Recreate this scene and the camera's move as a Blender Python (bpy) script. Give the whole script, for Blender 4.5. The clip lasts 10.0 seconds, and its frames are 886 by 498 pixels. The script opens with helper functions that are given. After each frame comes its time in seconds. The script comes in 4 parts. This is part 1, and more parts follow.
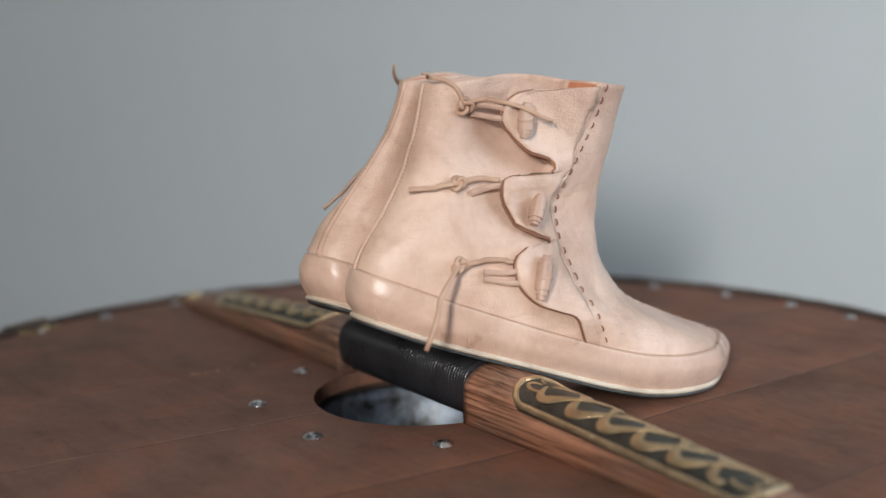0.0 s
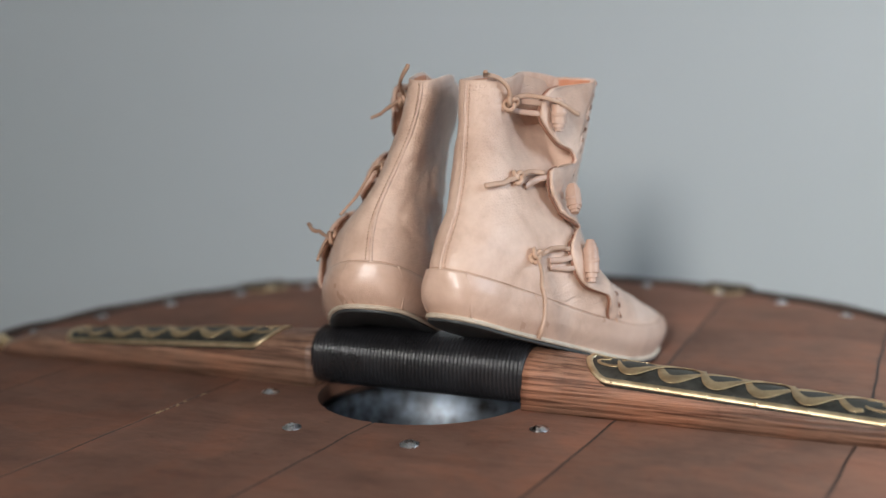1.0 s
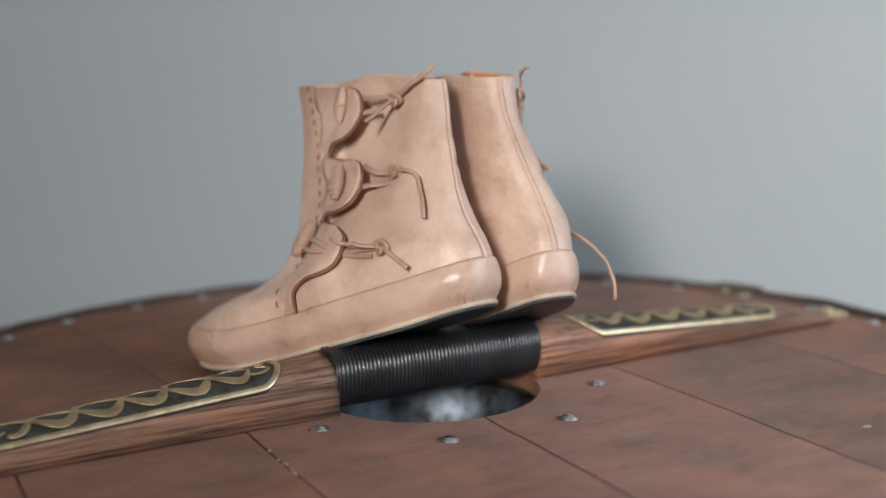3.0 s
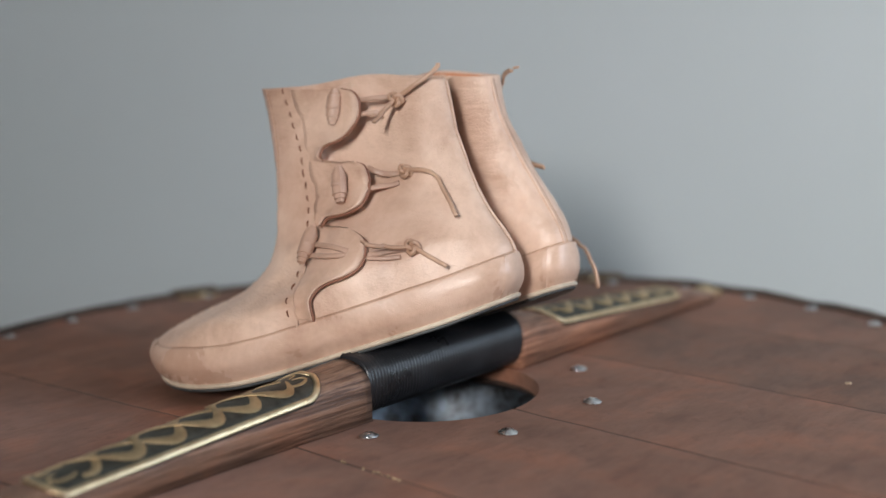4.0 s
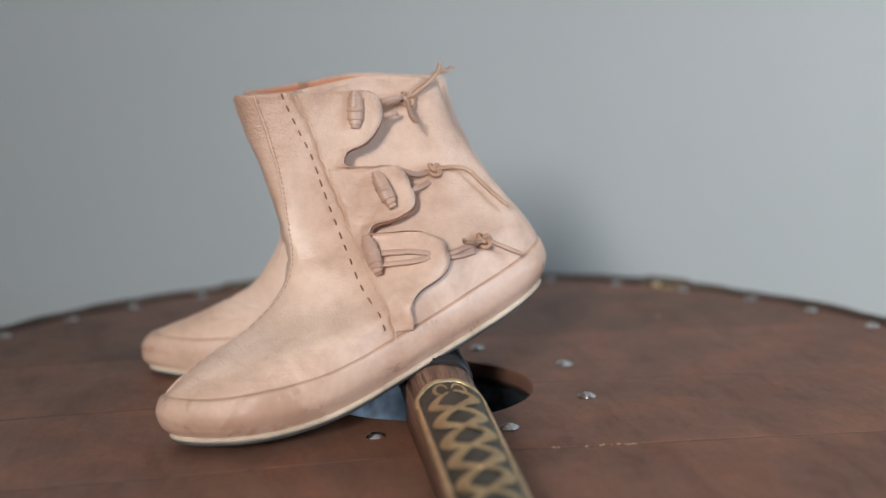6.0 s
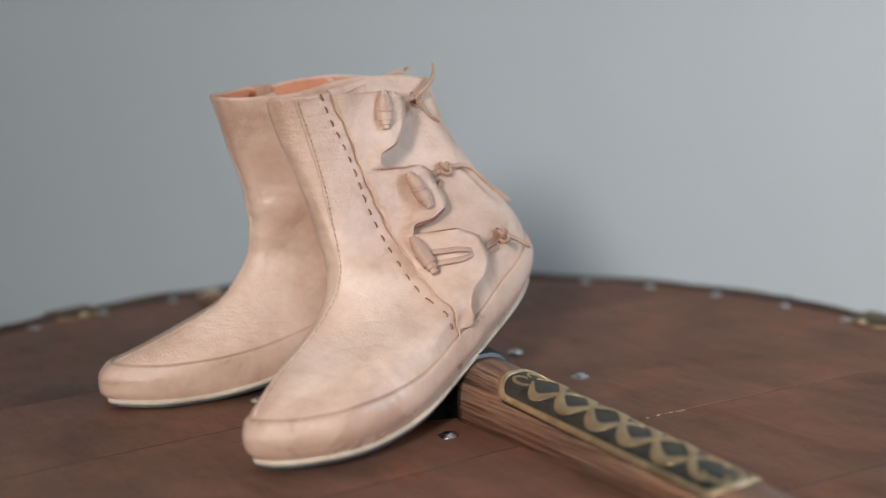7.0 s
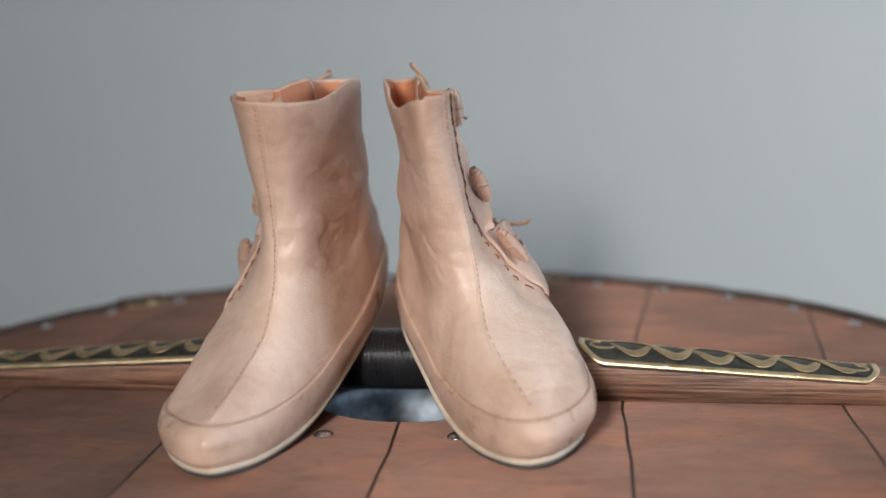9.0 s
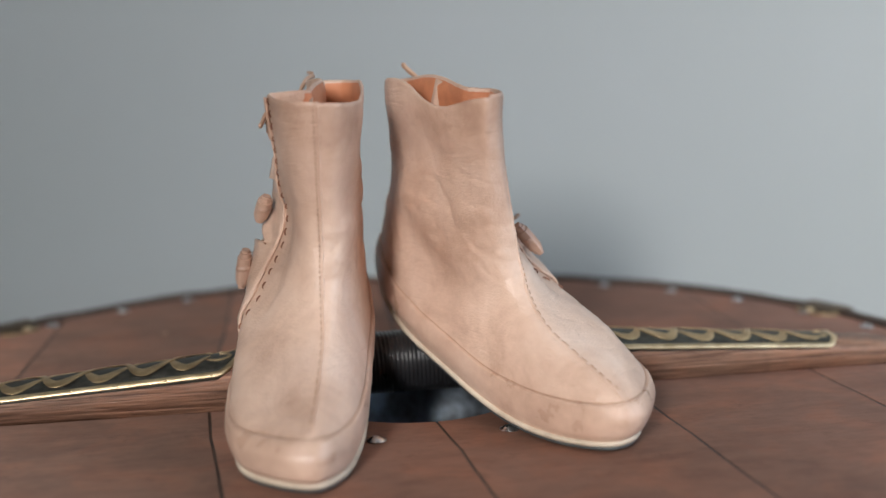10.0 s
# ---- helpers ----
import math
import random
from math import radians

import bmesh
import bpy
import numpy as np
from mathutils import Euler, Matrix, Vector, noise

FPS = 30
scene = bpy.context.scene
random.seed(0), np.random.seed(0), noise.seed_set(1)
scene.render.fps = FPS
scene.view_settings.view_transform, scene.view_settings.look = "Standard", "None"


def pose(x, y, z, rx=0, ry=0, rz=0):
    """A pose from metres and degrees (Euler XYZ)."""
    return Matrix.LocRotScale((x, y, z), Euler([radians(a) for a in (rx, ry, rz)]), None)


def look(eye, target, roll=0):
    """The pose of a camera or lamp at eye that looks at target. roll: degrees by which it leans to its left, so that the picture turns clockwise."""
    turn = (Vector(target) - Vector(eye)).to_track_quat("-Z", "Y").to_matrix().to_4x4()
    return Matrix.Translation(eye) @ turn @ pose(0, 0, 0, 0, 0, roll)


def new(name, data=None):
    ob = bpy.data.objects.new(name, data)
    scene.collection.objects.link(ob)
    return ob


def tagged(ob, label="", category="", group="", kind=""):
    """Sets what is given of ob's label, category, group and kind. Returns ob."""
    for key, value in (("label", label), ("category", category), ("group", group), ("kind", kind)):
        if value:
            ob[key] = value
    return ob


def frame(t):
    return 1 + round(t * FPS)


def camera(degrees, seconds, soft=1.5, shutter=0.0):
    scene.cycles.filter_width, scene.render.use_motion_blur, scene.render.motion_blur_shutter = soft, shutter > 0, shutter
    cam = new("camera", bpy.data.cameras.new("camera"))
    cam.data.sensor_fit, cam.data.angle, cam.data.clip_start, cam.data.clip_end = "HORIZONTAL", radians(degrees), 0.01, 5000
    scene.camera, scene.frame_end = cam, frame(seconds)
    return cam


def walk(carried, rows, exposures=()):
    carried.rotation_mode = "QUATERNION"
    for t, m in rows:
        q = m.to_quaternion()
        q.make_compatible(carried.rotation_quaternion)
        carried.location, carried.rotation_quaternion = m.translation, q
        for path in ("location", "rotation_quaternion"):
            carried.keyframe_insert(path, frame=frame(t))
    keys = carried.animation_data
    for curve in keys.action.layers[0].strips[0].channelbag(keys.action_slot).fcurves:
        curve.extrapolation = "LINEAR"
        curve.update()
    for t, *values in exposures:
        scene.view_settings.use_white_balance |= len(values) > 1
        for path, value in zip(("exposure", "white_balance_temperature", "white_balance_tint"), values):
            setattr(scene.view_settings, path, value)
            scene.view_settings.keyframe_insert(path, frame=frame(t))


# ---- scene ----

# ---- camera: one fixed view of a turning display ----
cam = camera(38.60, 10.0, soft=1.5, shutter=0.0)
cam.data.dof.use_dof = True
cam.data.dof.focus_distance = 0.80
cam.data.dof.aperture_fstop = 2.8
EYE = pose(0, -0.85, 0.2424, 90 - 9.58, 0, -1.11) @ pose(0, 0, 0, 0, 0, -1.42)
walk(cam, [(0.0, EYE), (10.0, EYE)])
scene.view_settings.exposure = 0.89

# turn of the shield and boots: seconds, degrees
TURN = [(0.0, -57.0), (0.5, -43.6), (1.0, -26.2), (1.5, -10.2), (2.0, 4.1), (2.5, 17.15), (2.7, 21.9),
        (3.8, 44.4), (4.0, 47.85), (4.5, 56.2), (5.0, 69.1), (5.5, 83.2), (5.7, 88.9), (6.8, 115.6),
        (7.0, 121.1), (7.5, 134.6), (8.0, 145.9), (8.5, 158.3), (9.0, 169.7), (9.5, 179.8), (10.0, 188.4)]

# ---- world and light ----
world = bpy.data.worlds.new("world")
scene.world = world
world.use_nodes = True
wn = world.node_tree
sky = wn.nodes.new("ShaderNodeTexSky")
sky.sky_type = "NISHITA"
sky.sun_disc = False
sky.sun_elevation, sky.sun_rotation = radians(28), radians(150)
wn.links.new(sky.outputs[0], wn.nodes["Background"].inputs[0])
wn.nodes["Background"].inputs[1].default_value = 0.1


def window_light(name, m, width, height, watts, colour):
    lamp = bpy.data.lights.new(name, "AREA")
    lamp.shape, lamp.size, lamp.size_y, lamp.energy, lamp.color = "RECTANGLE", width, height, watts, colour
    ob = new(name, lamp)
    ob.matrix_world = m
    return ob


window_light("window_daylight", look((-1.45, -4.5, 1.72), (0, 0, 0.1)), 0.9, 1.2, 226, (1.0, 0.98, 0.95))
window_light("window_daylight_blue", look((1.54, -0.62, 0.62), (0, 0.2, 0.05)), 0.9, 1.0, 8.5, (0.68, 0.83, 1.0))


# ---- materials ----
def material(name, base, rough=0.5, metal=0.0):
    m = bpy.data.materials.new(name)
    m.use_nodes = True
    b = m.node_tree.nodes["Principled BSDF"]
    b.inputs["Base Color"].default_value = (*base, 1)
    b.inputs["Roughness"].default_value = rough
    b.inputs["Metallic"].default_value = metal
    return m, m.node_tree, b


def coords(nt, scale=(1, 1, 1)):
    tc = nt.nodes.new("ShaderNodeTexCoord")
    mp = nt.nodes.new("ShaderNodeMapping")
    mp.inputs["Scale"].default_value = scale
    nt.links.new(tc.outputs["Object"], mp.inputs["Vector"])
    return mp.outputs["Vector"]


def noise_tex(nt, vec, scale, detail=4, rough=0.55, distort=0.0):
    n = nt.nodes.new("ShaderNodeTexNoise")
    n.inputs["Scale"].default_value = scale
    n.inputs["Detail"].default_value = detail
    n.inputs["Roughness"].default_value = rough
    n.inputs["Distortion"].default_value = distort
    nt.links.new(vec, n.inputs["Vector"])
    return n.outputs["Fac"]


def voronoi(nt, vec, scale, feature="DISTANCE_TO_EDGE"):
    n = nt.nodes.new("ShaderNodeTexVoronoi")
    n.feature = feature
    n.inputs["Scale"].default_value = scale
    nt.links.new(vec, n.inputs["Vector"])
    return n.outputs["Distance"]


def ramp(nt, fac, stops):
    r = nt.nodes.new("ShaderNodeValToRGB")
    el = r.color_ramp.elements
    while len(el) < len(stops):
        el.new(0.5)
    for e, (p, c) in zip(el, stops):
        e.position, e.color = p, (*c, 1)
    nt.links.new(fac, r.inputs["Fac"])
    return r.outputs["Color"]


def mix(nt, fac, a, b, mode="MIX"):
    n = nt.nodes.new("ShaderNodeMix")
    n.data_type, n.blend_type = "RGBA", mode
    for v, s in ((fac, n.inputs[0]), (a, n.inputs[6]), (b, n.inputs[7])):
        if isinstance(v, (int, float)):
            s.default_value = v
        elif isinstance(v, tuple):
            s.default_value = (*v, 1)
        else:
            nt.links.new(v, s)
    return n.outputs[2]


def maths(nt, op, a, b=0.0):
    n = nt.nodes.new("ShaderNodeMath")
    n.operation = op
    for v, s in ((a, n.inputs[0]), (b, n.inputs[1])):
        if isinstance(v, (int, float)):
            s.default_value = v
        else:
            nt.links.new(v, s)
    return n.outputs[0]


def bump(nt, b, height, strength, dist):
    n = nt.nodes.new("ShaderNodeBump")
    n.inputs["Strength"].default_value = strength
    n.inputs["Distance"].default_value = dist
    nt.links.new(height, n.inputs["Height"])
    nt.links.new(n.outputs["Normal"], b.inputs["Normal"])


def leather(name, light, mid, dark, grain=420, strength=0.35, rough=0.42, creased=0.0):
    m, nt, b = material(name, mid, rough)
    v = coords(nt)
    big = noise_tex(nt, v, 22, 5, 0.6, 0.4)
    c = ramp(nt, big, [(0.33, dark), (0.5, mid), (0.68, light)])
    wear = noise_tex(nt, v, 9, 3, 0.5, 0.8)
    c = mix(nt, 0.85, c, ramp(nt, wear, [(0.34, (0.80, 0.72, 0.69)), (0.52, (1.0, 1.0, 1.0)), (0.68, (1.10, 1.12, 1.13))]), "MULTIPLY")
    fine = noise_tex(nt, v, 190, 3, 0.6)
    c = mix(nt, 0.16, c, ramp(nt, fine, [(0.3, dark), (0.7, light)]))
    nt.links.new(c, b.inputs["Base Color"])
    cells = voronoi(nt, v, grain)
    wrinkle = noise_tex(nt, v, 75, 4, 0.6, 1.2)
    patchy = ramp(nt, noise_tex(nt, v, 13, 2, 0.5), [(0.42, (0.35, 0.35, 0.35)), (0.62, (1.5, 1.5, 1.5))])
    h = maths(nt, "ADD", maths(nt, "MULTIPLY", maths(nt, "MINIMUM", cells, 0.3), patchy), maths(nt, "MULTIPLY", wrinkle, 0.9))
    h = maths(nt, "ADD", h, maths(nt, "MULTIPLY", fine, 0.35))
    # fine wrinkles lying round the ankle, and sparser slanting folds
    lines = noise_tex(nt, coords(nt, (1, 1, 4.2)), 62, 5, 0.62, 0.7)
    where = maths(nt, "MULTIPLY", ramp(nt, noise_tex(nt, v, 16, 2, 0.5), [(0.36, (0.15, 0.15, 0.15)), (0.64, (1, 1, 1))]), creased)
    h = maths(nt, "ADD", h, maths(nt, "MULTIPLY", lines, where))
    slant = nt.nodes.new("ShaderNodeMapping")
    slant.inputs["Rotation"].default_value = (0, 0.75, 0)
    slant.inputs["Scale"].default_value = (1, 1, 4.0)
    nt.links.new(v, slant.inputs[0])
    fold = maths(nt, "ABSOLUTE", maths(nt, "SUBTRACT", noise_tex(nt, slant.outputs[0], 17, 3, 0.5, 0.5), 0.5))
    fold = maths(nt, "MINIMUM", maths(nt, "MULTIPLY", fold, 9.0), 1.0)
    spot = maths(nt, "MULTIPLY", ramp(nt, noise_tex(nt, v, 11, 2, 0.5), [(0.46, (0, 0, 0)), (0.66, (1, 1, 1))]), creased * 0.7)
    h = maths(nt, "ADD", h, maths(nt, "MULTIPLY", fold, spot))
    bump(nt, b, h, strength, 0.0008)
    nt.links.new(maths(nt, "ADD", maths(nt, "MULTIPLY", big, 0.25), rough - 0.12), b.inputs["Roughness"])
    return m


def wood(name, light, mid, dark, along, rough=0.42, streak=1.0, size=1.0, relief=0.35, brushed=0.0, run=3.2):
    m, nt, b = material(name, mid, rough)
    sc = [26.0 / size] * 3
    sc[along] = run / size
    v = coords(nt, tuple(sc))
    oi = nt.nodes.new("ShaderNodeObjectInfo")
    add = nt.nodes.new("ShaderNodeVectorMath")
    add.operation = "ADD"
    comb = nt.nodes.new("ShaderNodeCombineXYZ")
    for k in range(3):
        nt.links.new(maths(nt, "MULTIPLY", oi.outputs["Random"], 37.0 + 11 * k), comb.inputs[k])
    nt.links.new(v, add.inputs[0])
    nt.links.new(comb.outputs[0], add.inputs[1])
    v = add.outputs[0]
    g = noise_tex(nt, v, 1.3, 8, 0.62, 0.6)
    c = ramp(nt, g, [(0.28, dark), (0.5, mid), (0.75, light)])
    pores = noise_tex(nt, v, 7.0, 3, 0.7)
    c = mix(nt, 0.55 * streak, c, ramp(nt, pores, [(0.38, dark), (0.56, (0.9, 0.9, 0.9))]), "MULTIPLY")
    patch = noise_tex(nt, coords(nt), 9.0, 4, 0.6)
    c = mix(nt, 0.40, c, ramp(nt, patch, [(0.30, (0.52, 0.47, 0.45)), (0.5, (0.95, 0.95, 0.95)), (0.68, (1.32, 1.16, 1.06))]), "MULTIPLY")
    hue = noise_tex(nt, coords(nt), 17.0, 5, 0.65, 0.5)
    c = mix(nt, 0.48, c, ramp(nt, hue, [(0.34, (0.72, 0.77, 0.80)), (0.5, (1.0, 0.98, 0.97)), (0.66, (1.40, 1.10, 0.92))]), "MULTIPLY")
    spots = noise_tex(nt, coords(nt), 48.0, 5, 0.75)
    c = mix(nt, 0.5, c, ramp(nt, spots, [(0.30, (0.55, 0.5, 0.48)), (0.42, (1.0, 1.0, 1.0)), (0.70, (1.0, 1.0, 1.0)), (0.80, (1.5, 1.35, 1.25))]), "MULTIPLY")
    tone = ramp(nt, oi.outputs["Random"], [(0.0, (0.82, 0.82, 0.82)), (1.0, (1.12, 1.06, 1.04))])
    c = mix(nt, 1.0, c, tone, "MULTIPLY")
    nt.links.new(c, b.inputs["Base Color"])
    scuff = noise_tex(nt, coords(nt), 60, 4, 0.7)
    nt.links.new(maths(nt, "ADD", maths(nt, "MULTIPLY", scuff, 0.2), rough - 0.10), b.inputs["Roughness"])
    bump(nt, b, maths(nt, "ADD", g, maths(nt, "MULTIPLY", pores, 0.6)), relief, 0.0016)
    if brushed:
        # sheen of the fibres, spread wide across the grain
        across = nt.nodes.new("ShaderNodeVectorTransform")
        across.vector_type, across.convert_from, across.convert_to = "VECTOR", "OBJECT", "WORLD"
        across.inputs[0].default_value = (0, 1, 0) if along == 0 else (1, 0, 0)
        nt.links.new(across.outputs[0], b.inputs["Tangent"])
        b.inputs["Anisotropic"].default_value = brushed
        b.inputs["Metallic"].default_value = 0.40  # stained fibres glint in their own colour
    return m


def metal(name, base, rough, worn, scale=90):
    m, nt, b = material(name, base, rough, 1.0)
    n = noise_tex(nt, coords(nt), scale, 5, 0.65)
    nt.links.new(ramp(nt, n, [(0.35, worn), (0.62, base)]), b.inputs["Base Color"])
    nt.links.new(maths(nt, "ADD", maths(nt, "MULTIPLY", n, 0.35), rough - 0.17), b.inputs["Roughness"])
    bump(nt, b, n, 0.2, 0.0006)
    return m


LEATHER = leather("veg_tan_leather", (0.765, 0.565, 0.455), (0.685, 0.478, 0.368), (0.515, 0.330, 0.240), strength=0.62, rough=0.40, creased=1.6)
LEATHER_BAND = leather("pebbled_leather", (0.72, 0.52, 0.412), (0.63, 0.43, 0.328), (0.48, 0.305, 0.222), grain=720, strength=0.42, rough=0.30, creased=0.3)
LEATHER_LACE = leather("lace_leather", (0.60, 0.40, 0.285), (0.51, 0.32, 0.22), (0.37, 0.22, 0.15), strength=0.25)
LEATHER_TOGGLE = leather("toggle_leather", (0.60, 0.42, 0.325), (0.51, 0.33, 0.25), (0.38, 0.235, 0.175), strength=0.3)
LINING = leather("orange_lining", (0.70, 0.31, 0.17), (0.62, 0.25, 0.125), (0.48, 0.18, 0.09), strength=0.2, rough=0.6)
# brown of the thong stitches, also of the painted shade under the tabs
THREAD_AND_SHADE = leather("brown_thong_and_gap_shade", (0.34, 0.16, 0.10), (0.27, 0.12, 0.072), (0.17, 0.07, 0.042), strength=0.1, rough=0.6)
RUBBER = leather("dark_rubber", (0.10, 0.112, 0.112), (0.055, 0.063, 0.065), (0.028, 0.032, 0.034), strength=0.4, rough=0.5)
WELT = leather("pale_midsole", (0.70, 0.62, 0.50), (0.60, 0.50, 0.39), (0.40, 0.32, 0.24), strength=0.2, rough=0.6)
PLANK = wood("stained_plank", (0.325, 0.184, 0.132), (0.285, 0.157, 0.112), (0.222, 0.118, 0.083), 0, 0.66, 0.25, 1.0, 0.06, 0.9, 9.0)
BAR = wood("oak_bar", (0.44, 0.268, 0.184), (0.33, 0.188, 0.126), (0.120, 0.064, 0.044), 0, 0.46, 1.4, 0.34, 0.9, 0.0, 0.6)
CORD = leather("black_cord", (0.024, 0.024, 0.027), (0.015, 0.015, 0.017), (0.009, 0.009, 0.010), strength=0.2, rough=0.30)
RIM = leather("dark_rawhide", (0.085, 0.05, 0.036), (0.05, 0.028, 0.02), (0.022, 0.013, 0.01), grain=200, strength=0.6, rough=0.6)
BRASS = metal("aged_brass", (0.86, 0.69, 0.45), 0.42, (0.62, 0.46, 0.27))
INLAY = metal("dull_brass", (0.66, 0.50, 0.30), 0.50, (0.46, 0.33, 0.19))
PATINA = metal("dark_patina", (0.15, 0.145, 0.125), 0.52, (0.085, 0.08, 0.07), 140)
STEEL = metal("bright_steel", (0.78, 0.79, 0.80), 0.28, (0.5, 0.5, 0.5), 200)
DARKSTEEL = metal("forged_steel", (0.25, 0.29, 0.34), 0.50, (0.055, 0.05, 0.046), 45)

WALLPAINT, _nt, _b = material("grey_wall_paint", (0.385, 0.41, 0.415), 0.85)
_v = coords(_nt)
_nt.links.new(ramp(_nt, noise_tex(_nt, _v, 2.2, 4, 0.5), [(0.3, (0.368, 0.393, 0.393)), (0.7, (0.392, 0.415, 0.424))]), _b.inputs["Base Color"])
bump(_nt, _b, noise_tex(_nt, _v, 240, 3, 0.6), 0.15, 0.001)
TABLE = wood("table_wood", (0.2, 0.13, 0.09), (0.15, 0.09, 0.06), (0.09, 0.05, 0.035), 0)
FLOOR = wood("floor_wood", (0.34, 0.25, 0.17), (0.27, 0.19, 0.13), (0.18, 0.12, 0.08), 1)


# ---- mesh helpers ----
def part(name, bm, mat, parent=None, label="", smooth=True, weld=True):
    if weld:
        bmesh.ops.recalc_face_normals(bm, faces=bm.faces)
    me = bpy.data.meshes.new(name)
    bm.to_mesh(me)
    bm.free()
    me.materials.append(mat)
    if smooth:
        for p in me.polygons:
            p.use_smooth = True
    ob = new(name, me)
    if parent:
        ob.parent = parent
    if label:
        tagged(ob, label)
    return ob


def thing(name, label, category, group="", kind=""):
    return tagged(new(name), label, category, group, kind)


def box(bm, x0, x1, y0, y1, z0, z1):
    v = [bm.verts.new(p) for p in ((x0, y0, z0), (x1, y0, z0), (x1, y1, z0), (x0, y1, z0), (x0, y0, z1), (x1, y0, z1), (x1, y1, z1), (x0, y1, z1))]
    for f in ((3, 2, 1, 0), (4, 5, 6, 7), (0, 1, 5, 4), (1, 2, 6, 5), (2, 3, 7, 6), (3, 0, 4, 7)):
        bm.faces.new([v[i] for i in f])


def grid(bm, rows, closed=False, cap=False):
    """Faces between rows of points; closed: each row is a ring."""
    vs = [[bm.verts.new(p) for p in r] for r in rows]
    n = len(vs[0])
    for a, b in zip(vs, vs[1:]):
        for i in range(n if closed else n - 1):
            j = (i + 1) % n
            bm.faces.new((a[i], a[j], b[j], b[i]))
    if cap:
        bm.faces.new(vs[0][::-1])
        bm.faces.new(vs[-1])
    return vs


def tube(bm, pts, radius, sides=8, cap=True):
    """A round tube along points; radius: a number or one for each point."""
    pts = [Vector(p) for p in pts]
    rows, ref = [], None
    for i, p in enumerate(pts):
        t = (pts[min(i + 1, len(pts) - 1)] - pts[max(i - 1, 0)]).normalized()
        if ref is None:
            ref = t.orthogonal().normalized()
        ref = (ref - t * ref.dot(t)).normalized()
        o = t.cross(ref)
        r = radius[i] if isinstance(radius, (list, tuple)) else radius
        rows.append([p + r * (math.cos(k * 2 * math.pi / sides) * ref + math.sin(k * 2 * math.pi / sides) * o) for k in range(sides)])
    grid(bm, rows, True, cap)


def ribbon(bm, pts, normals, width, thick):
    """A flat strap along points with the given upward normals."""
    rows = []
    for i, p in enumerate(pts):
        t = (pts[min(i + 1, len(pts) - 1)] - pts[max(i - 1, 0)]).normalized()
        n = normals[i]
        n = (n - t * n.dot(t)).normalized()
        o = t.cross(n)
        w = width[i] if isinstance(width, (list, tuple)) else width
        e = thick * 0.3
        rows.append([p + o * a + n * b for a, b in ((-w / 2, 0), (-w / 2, thick - e), (-w / 2 + e, thick), (w / 2 - e, thick), (w / 2, thick - e), (w / 2, 0))])
    grid(bm, rows, True, True)


def lathe(bm, profile, sides=24, m=Matrix()):
    rows = [[m @ Vector((r * math.cos(k * 2 * math.pi / sides), r * math.sin(k * 2 * math.pi / sides), z)) for k in range(sides)] for r, z in profile]
    grid(bm, rows, True, True)


def curve(xs, ys):
    """A smooth monotone curve through points, as a function."""
    xs, ys = np.array(xs, float), np.array(ys, float)
    h, d = np.diff(xs), np.diff(ys) / np.diff(xs)
    m = np.zeros(len(xs))
    m[0], m[-1] = d[0], d[-1]
    for i in range(1, len(xs) - 1):
        if d[i - 1] * d[i] > 0:
            m[i] = 2 * d[i - 1] * d[i] / (d[i - 1] + d[i])

    def at(x):
        x = min(max(x, xs[0]), xs[-1])
        i = min(int(np.searchsorted(xs, x, "right")) - 1, len(h) - 1)
        t = (x - xs[i]) / h[i]
        return float((2 * t**3 - 3 * t**2 + 1) * ys[i] + (t**3 - 2 * t**2 + t) * h[i] * m[i] + (3 * t**2 - 2 * t**3) * ys[i + 1] + (t**3 - t**2) * h[i] * m[i + 1])

    return at


def spline(pts, n):
    """Catmull-Rom through tuples, n samples."""
    p = [np.array(q, float) for q in pts]
    p = [2 * p[0] - p[1]] + p + [2 * p[-1] - p[-2]]
    out = []
    for k in range(n):
        x = k / (n - 1) * (len(p) - 3)
        i = min(int(x), len(p) - 4)
        t = x - i
        a, b, c, d = p[i:i + 4]
        out.append(0.5 * (2 * b + (c - a) * t + (2 * a - 5 * b + 4 * c - d) * t * t + (3 * b - a - 3 * c + d) * t**3))
    return out


def smoothstep(a, b, x):
    t = min(max((x - a) / (b - a), 0), 1)
    return t * t * (3 - 2 * t)


# ---- the room ----
BACK, FRONT, EAST, WEST, LOW, HIGH, TH = 0.66, -3.2, 1.6, -4.0, -0.83, 1.75, 0.12


def wall(name, boxes, label):
    bm = bmesh.new()
    for b in boxes:
        box(bm, *b)
    return tagged(part(name, bm, WALLPAINT, smooth=False, weld=False), label, "wall", kind="structure")


wall("wall_north", [(WEST - TH, EAST + TH, BACK, BACK + TH, LOW, HIGH)], "plain pale grey-blue painted wall behind the shield")
wall("wall_west", [(WEST - TH, WEST, FRONT, BACK, LOW, HIGH)], "plain pale grey-blue painted side wall")
wall("wall_south", [(WEST - TH, -1.12, FRONT - TH, FRONT, LOW, HIGH), (-0.32, EAST + TH, FRONT - TH, FRONT, LOW, HIGH),
                    (-1.12, -0.32, FRONT - TH, FRONT, LOW, 0.70), (-1.12, -0.32, FRONT - TH, FRONT, 1.66, HIGH)], "grey painted wall with a window opening")
wall("wall_east", [(EAST, EAST + TH, FRONT, -1.12, LOW, HIGH), (EAST, EAST + TH, -0.12, BACK, LOW, HIGH),
                   (EAST, EAST + TH, -1.12, -0.12, LOW, 0.07), (EAST, EAST + TH, -1.12, -0.12, 1.17, HIGH)], "grey painted wall with a window opening")
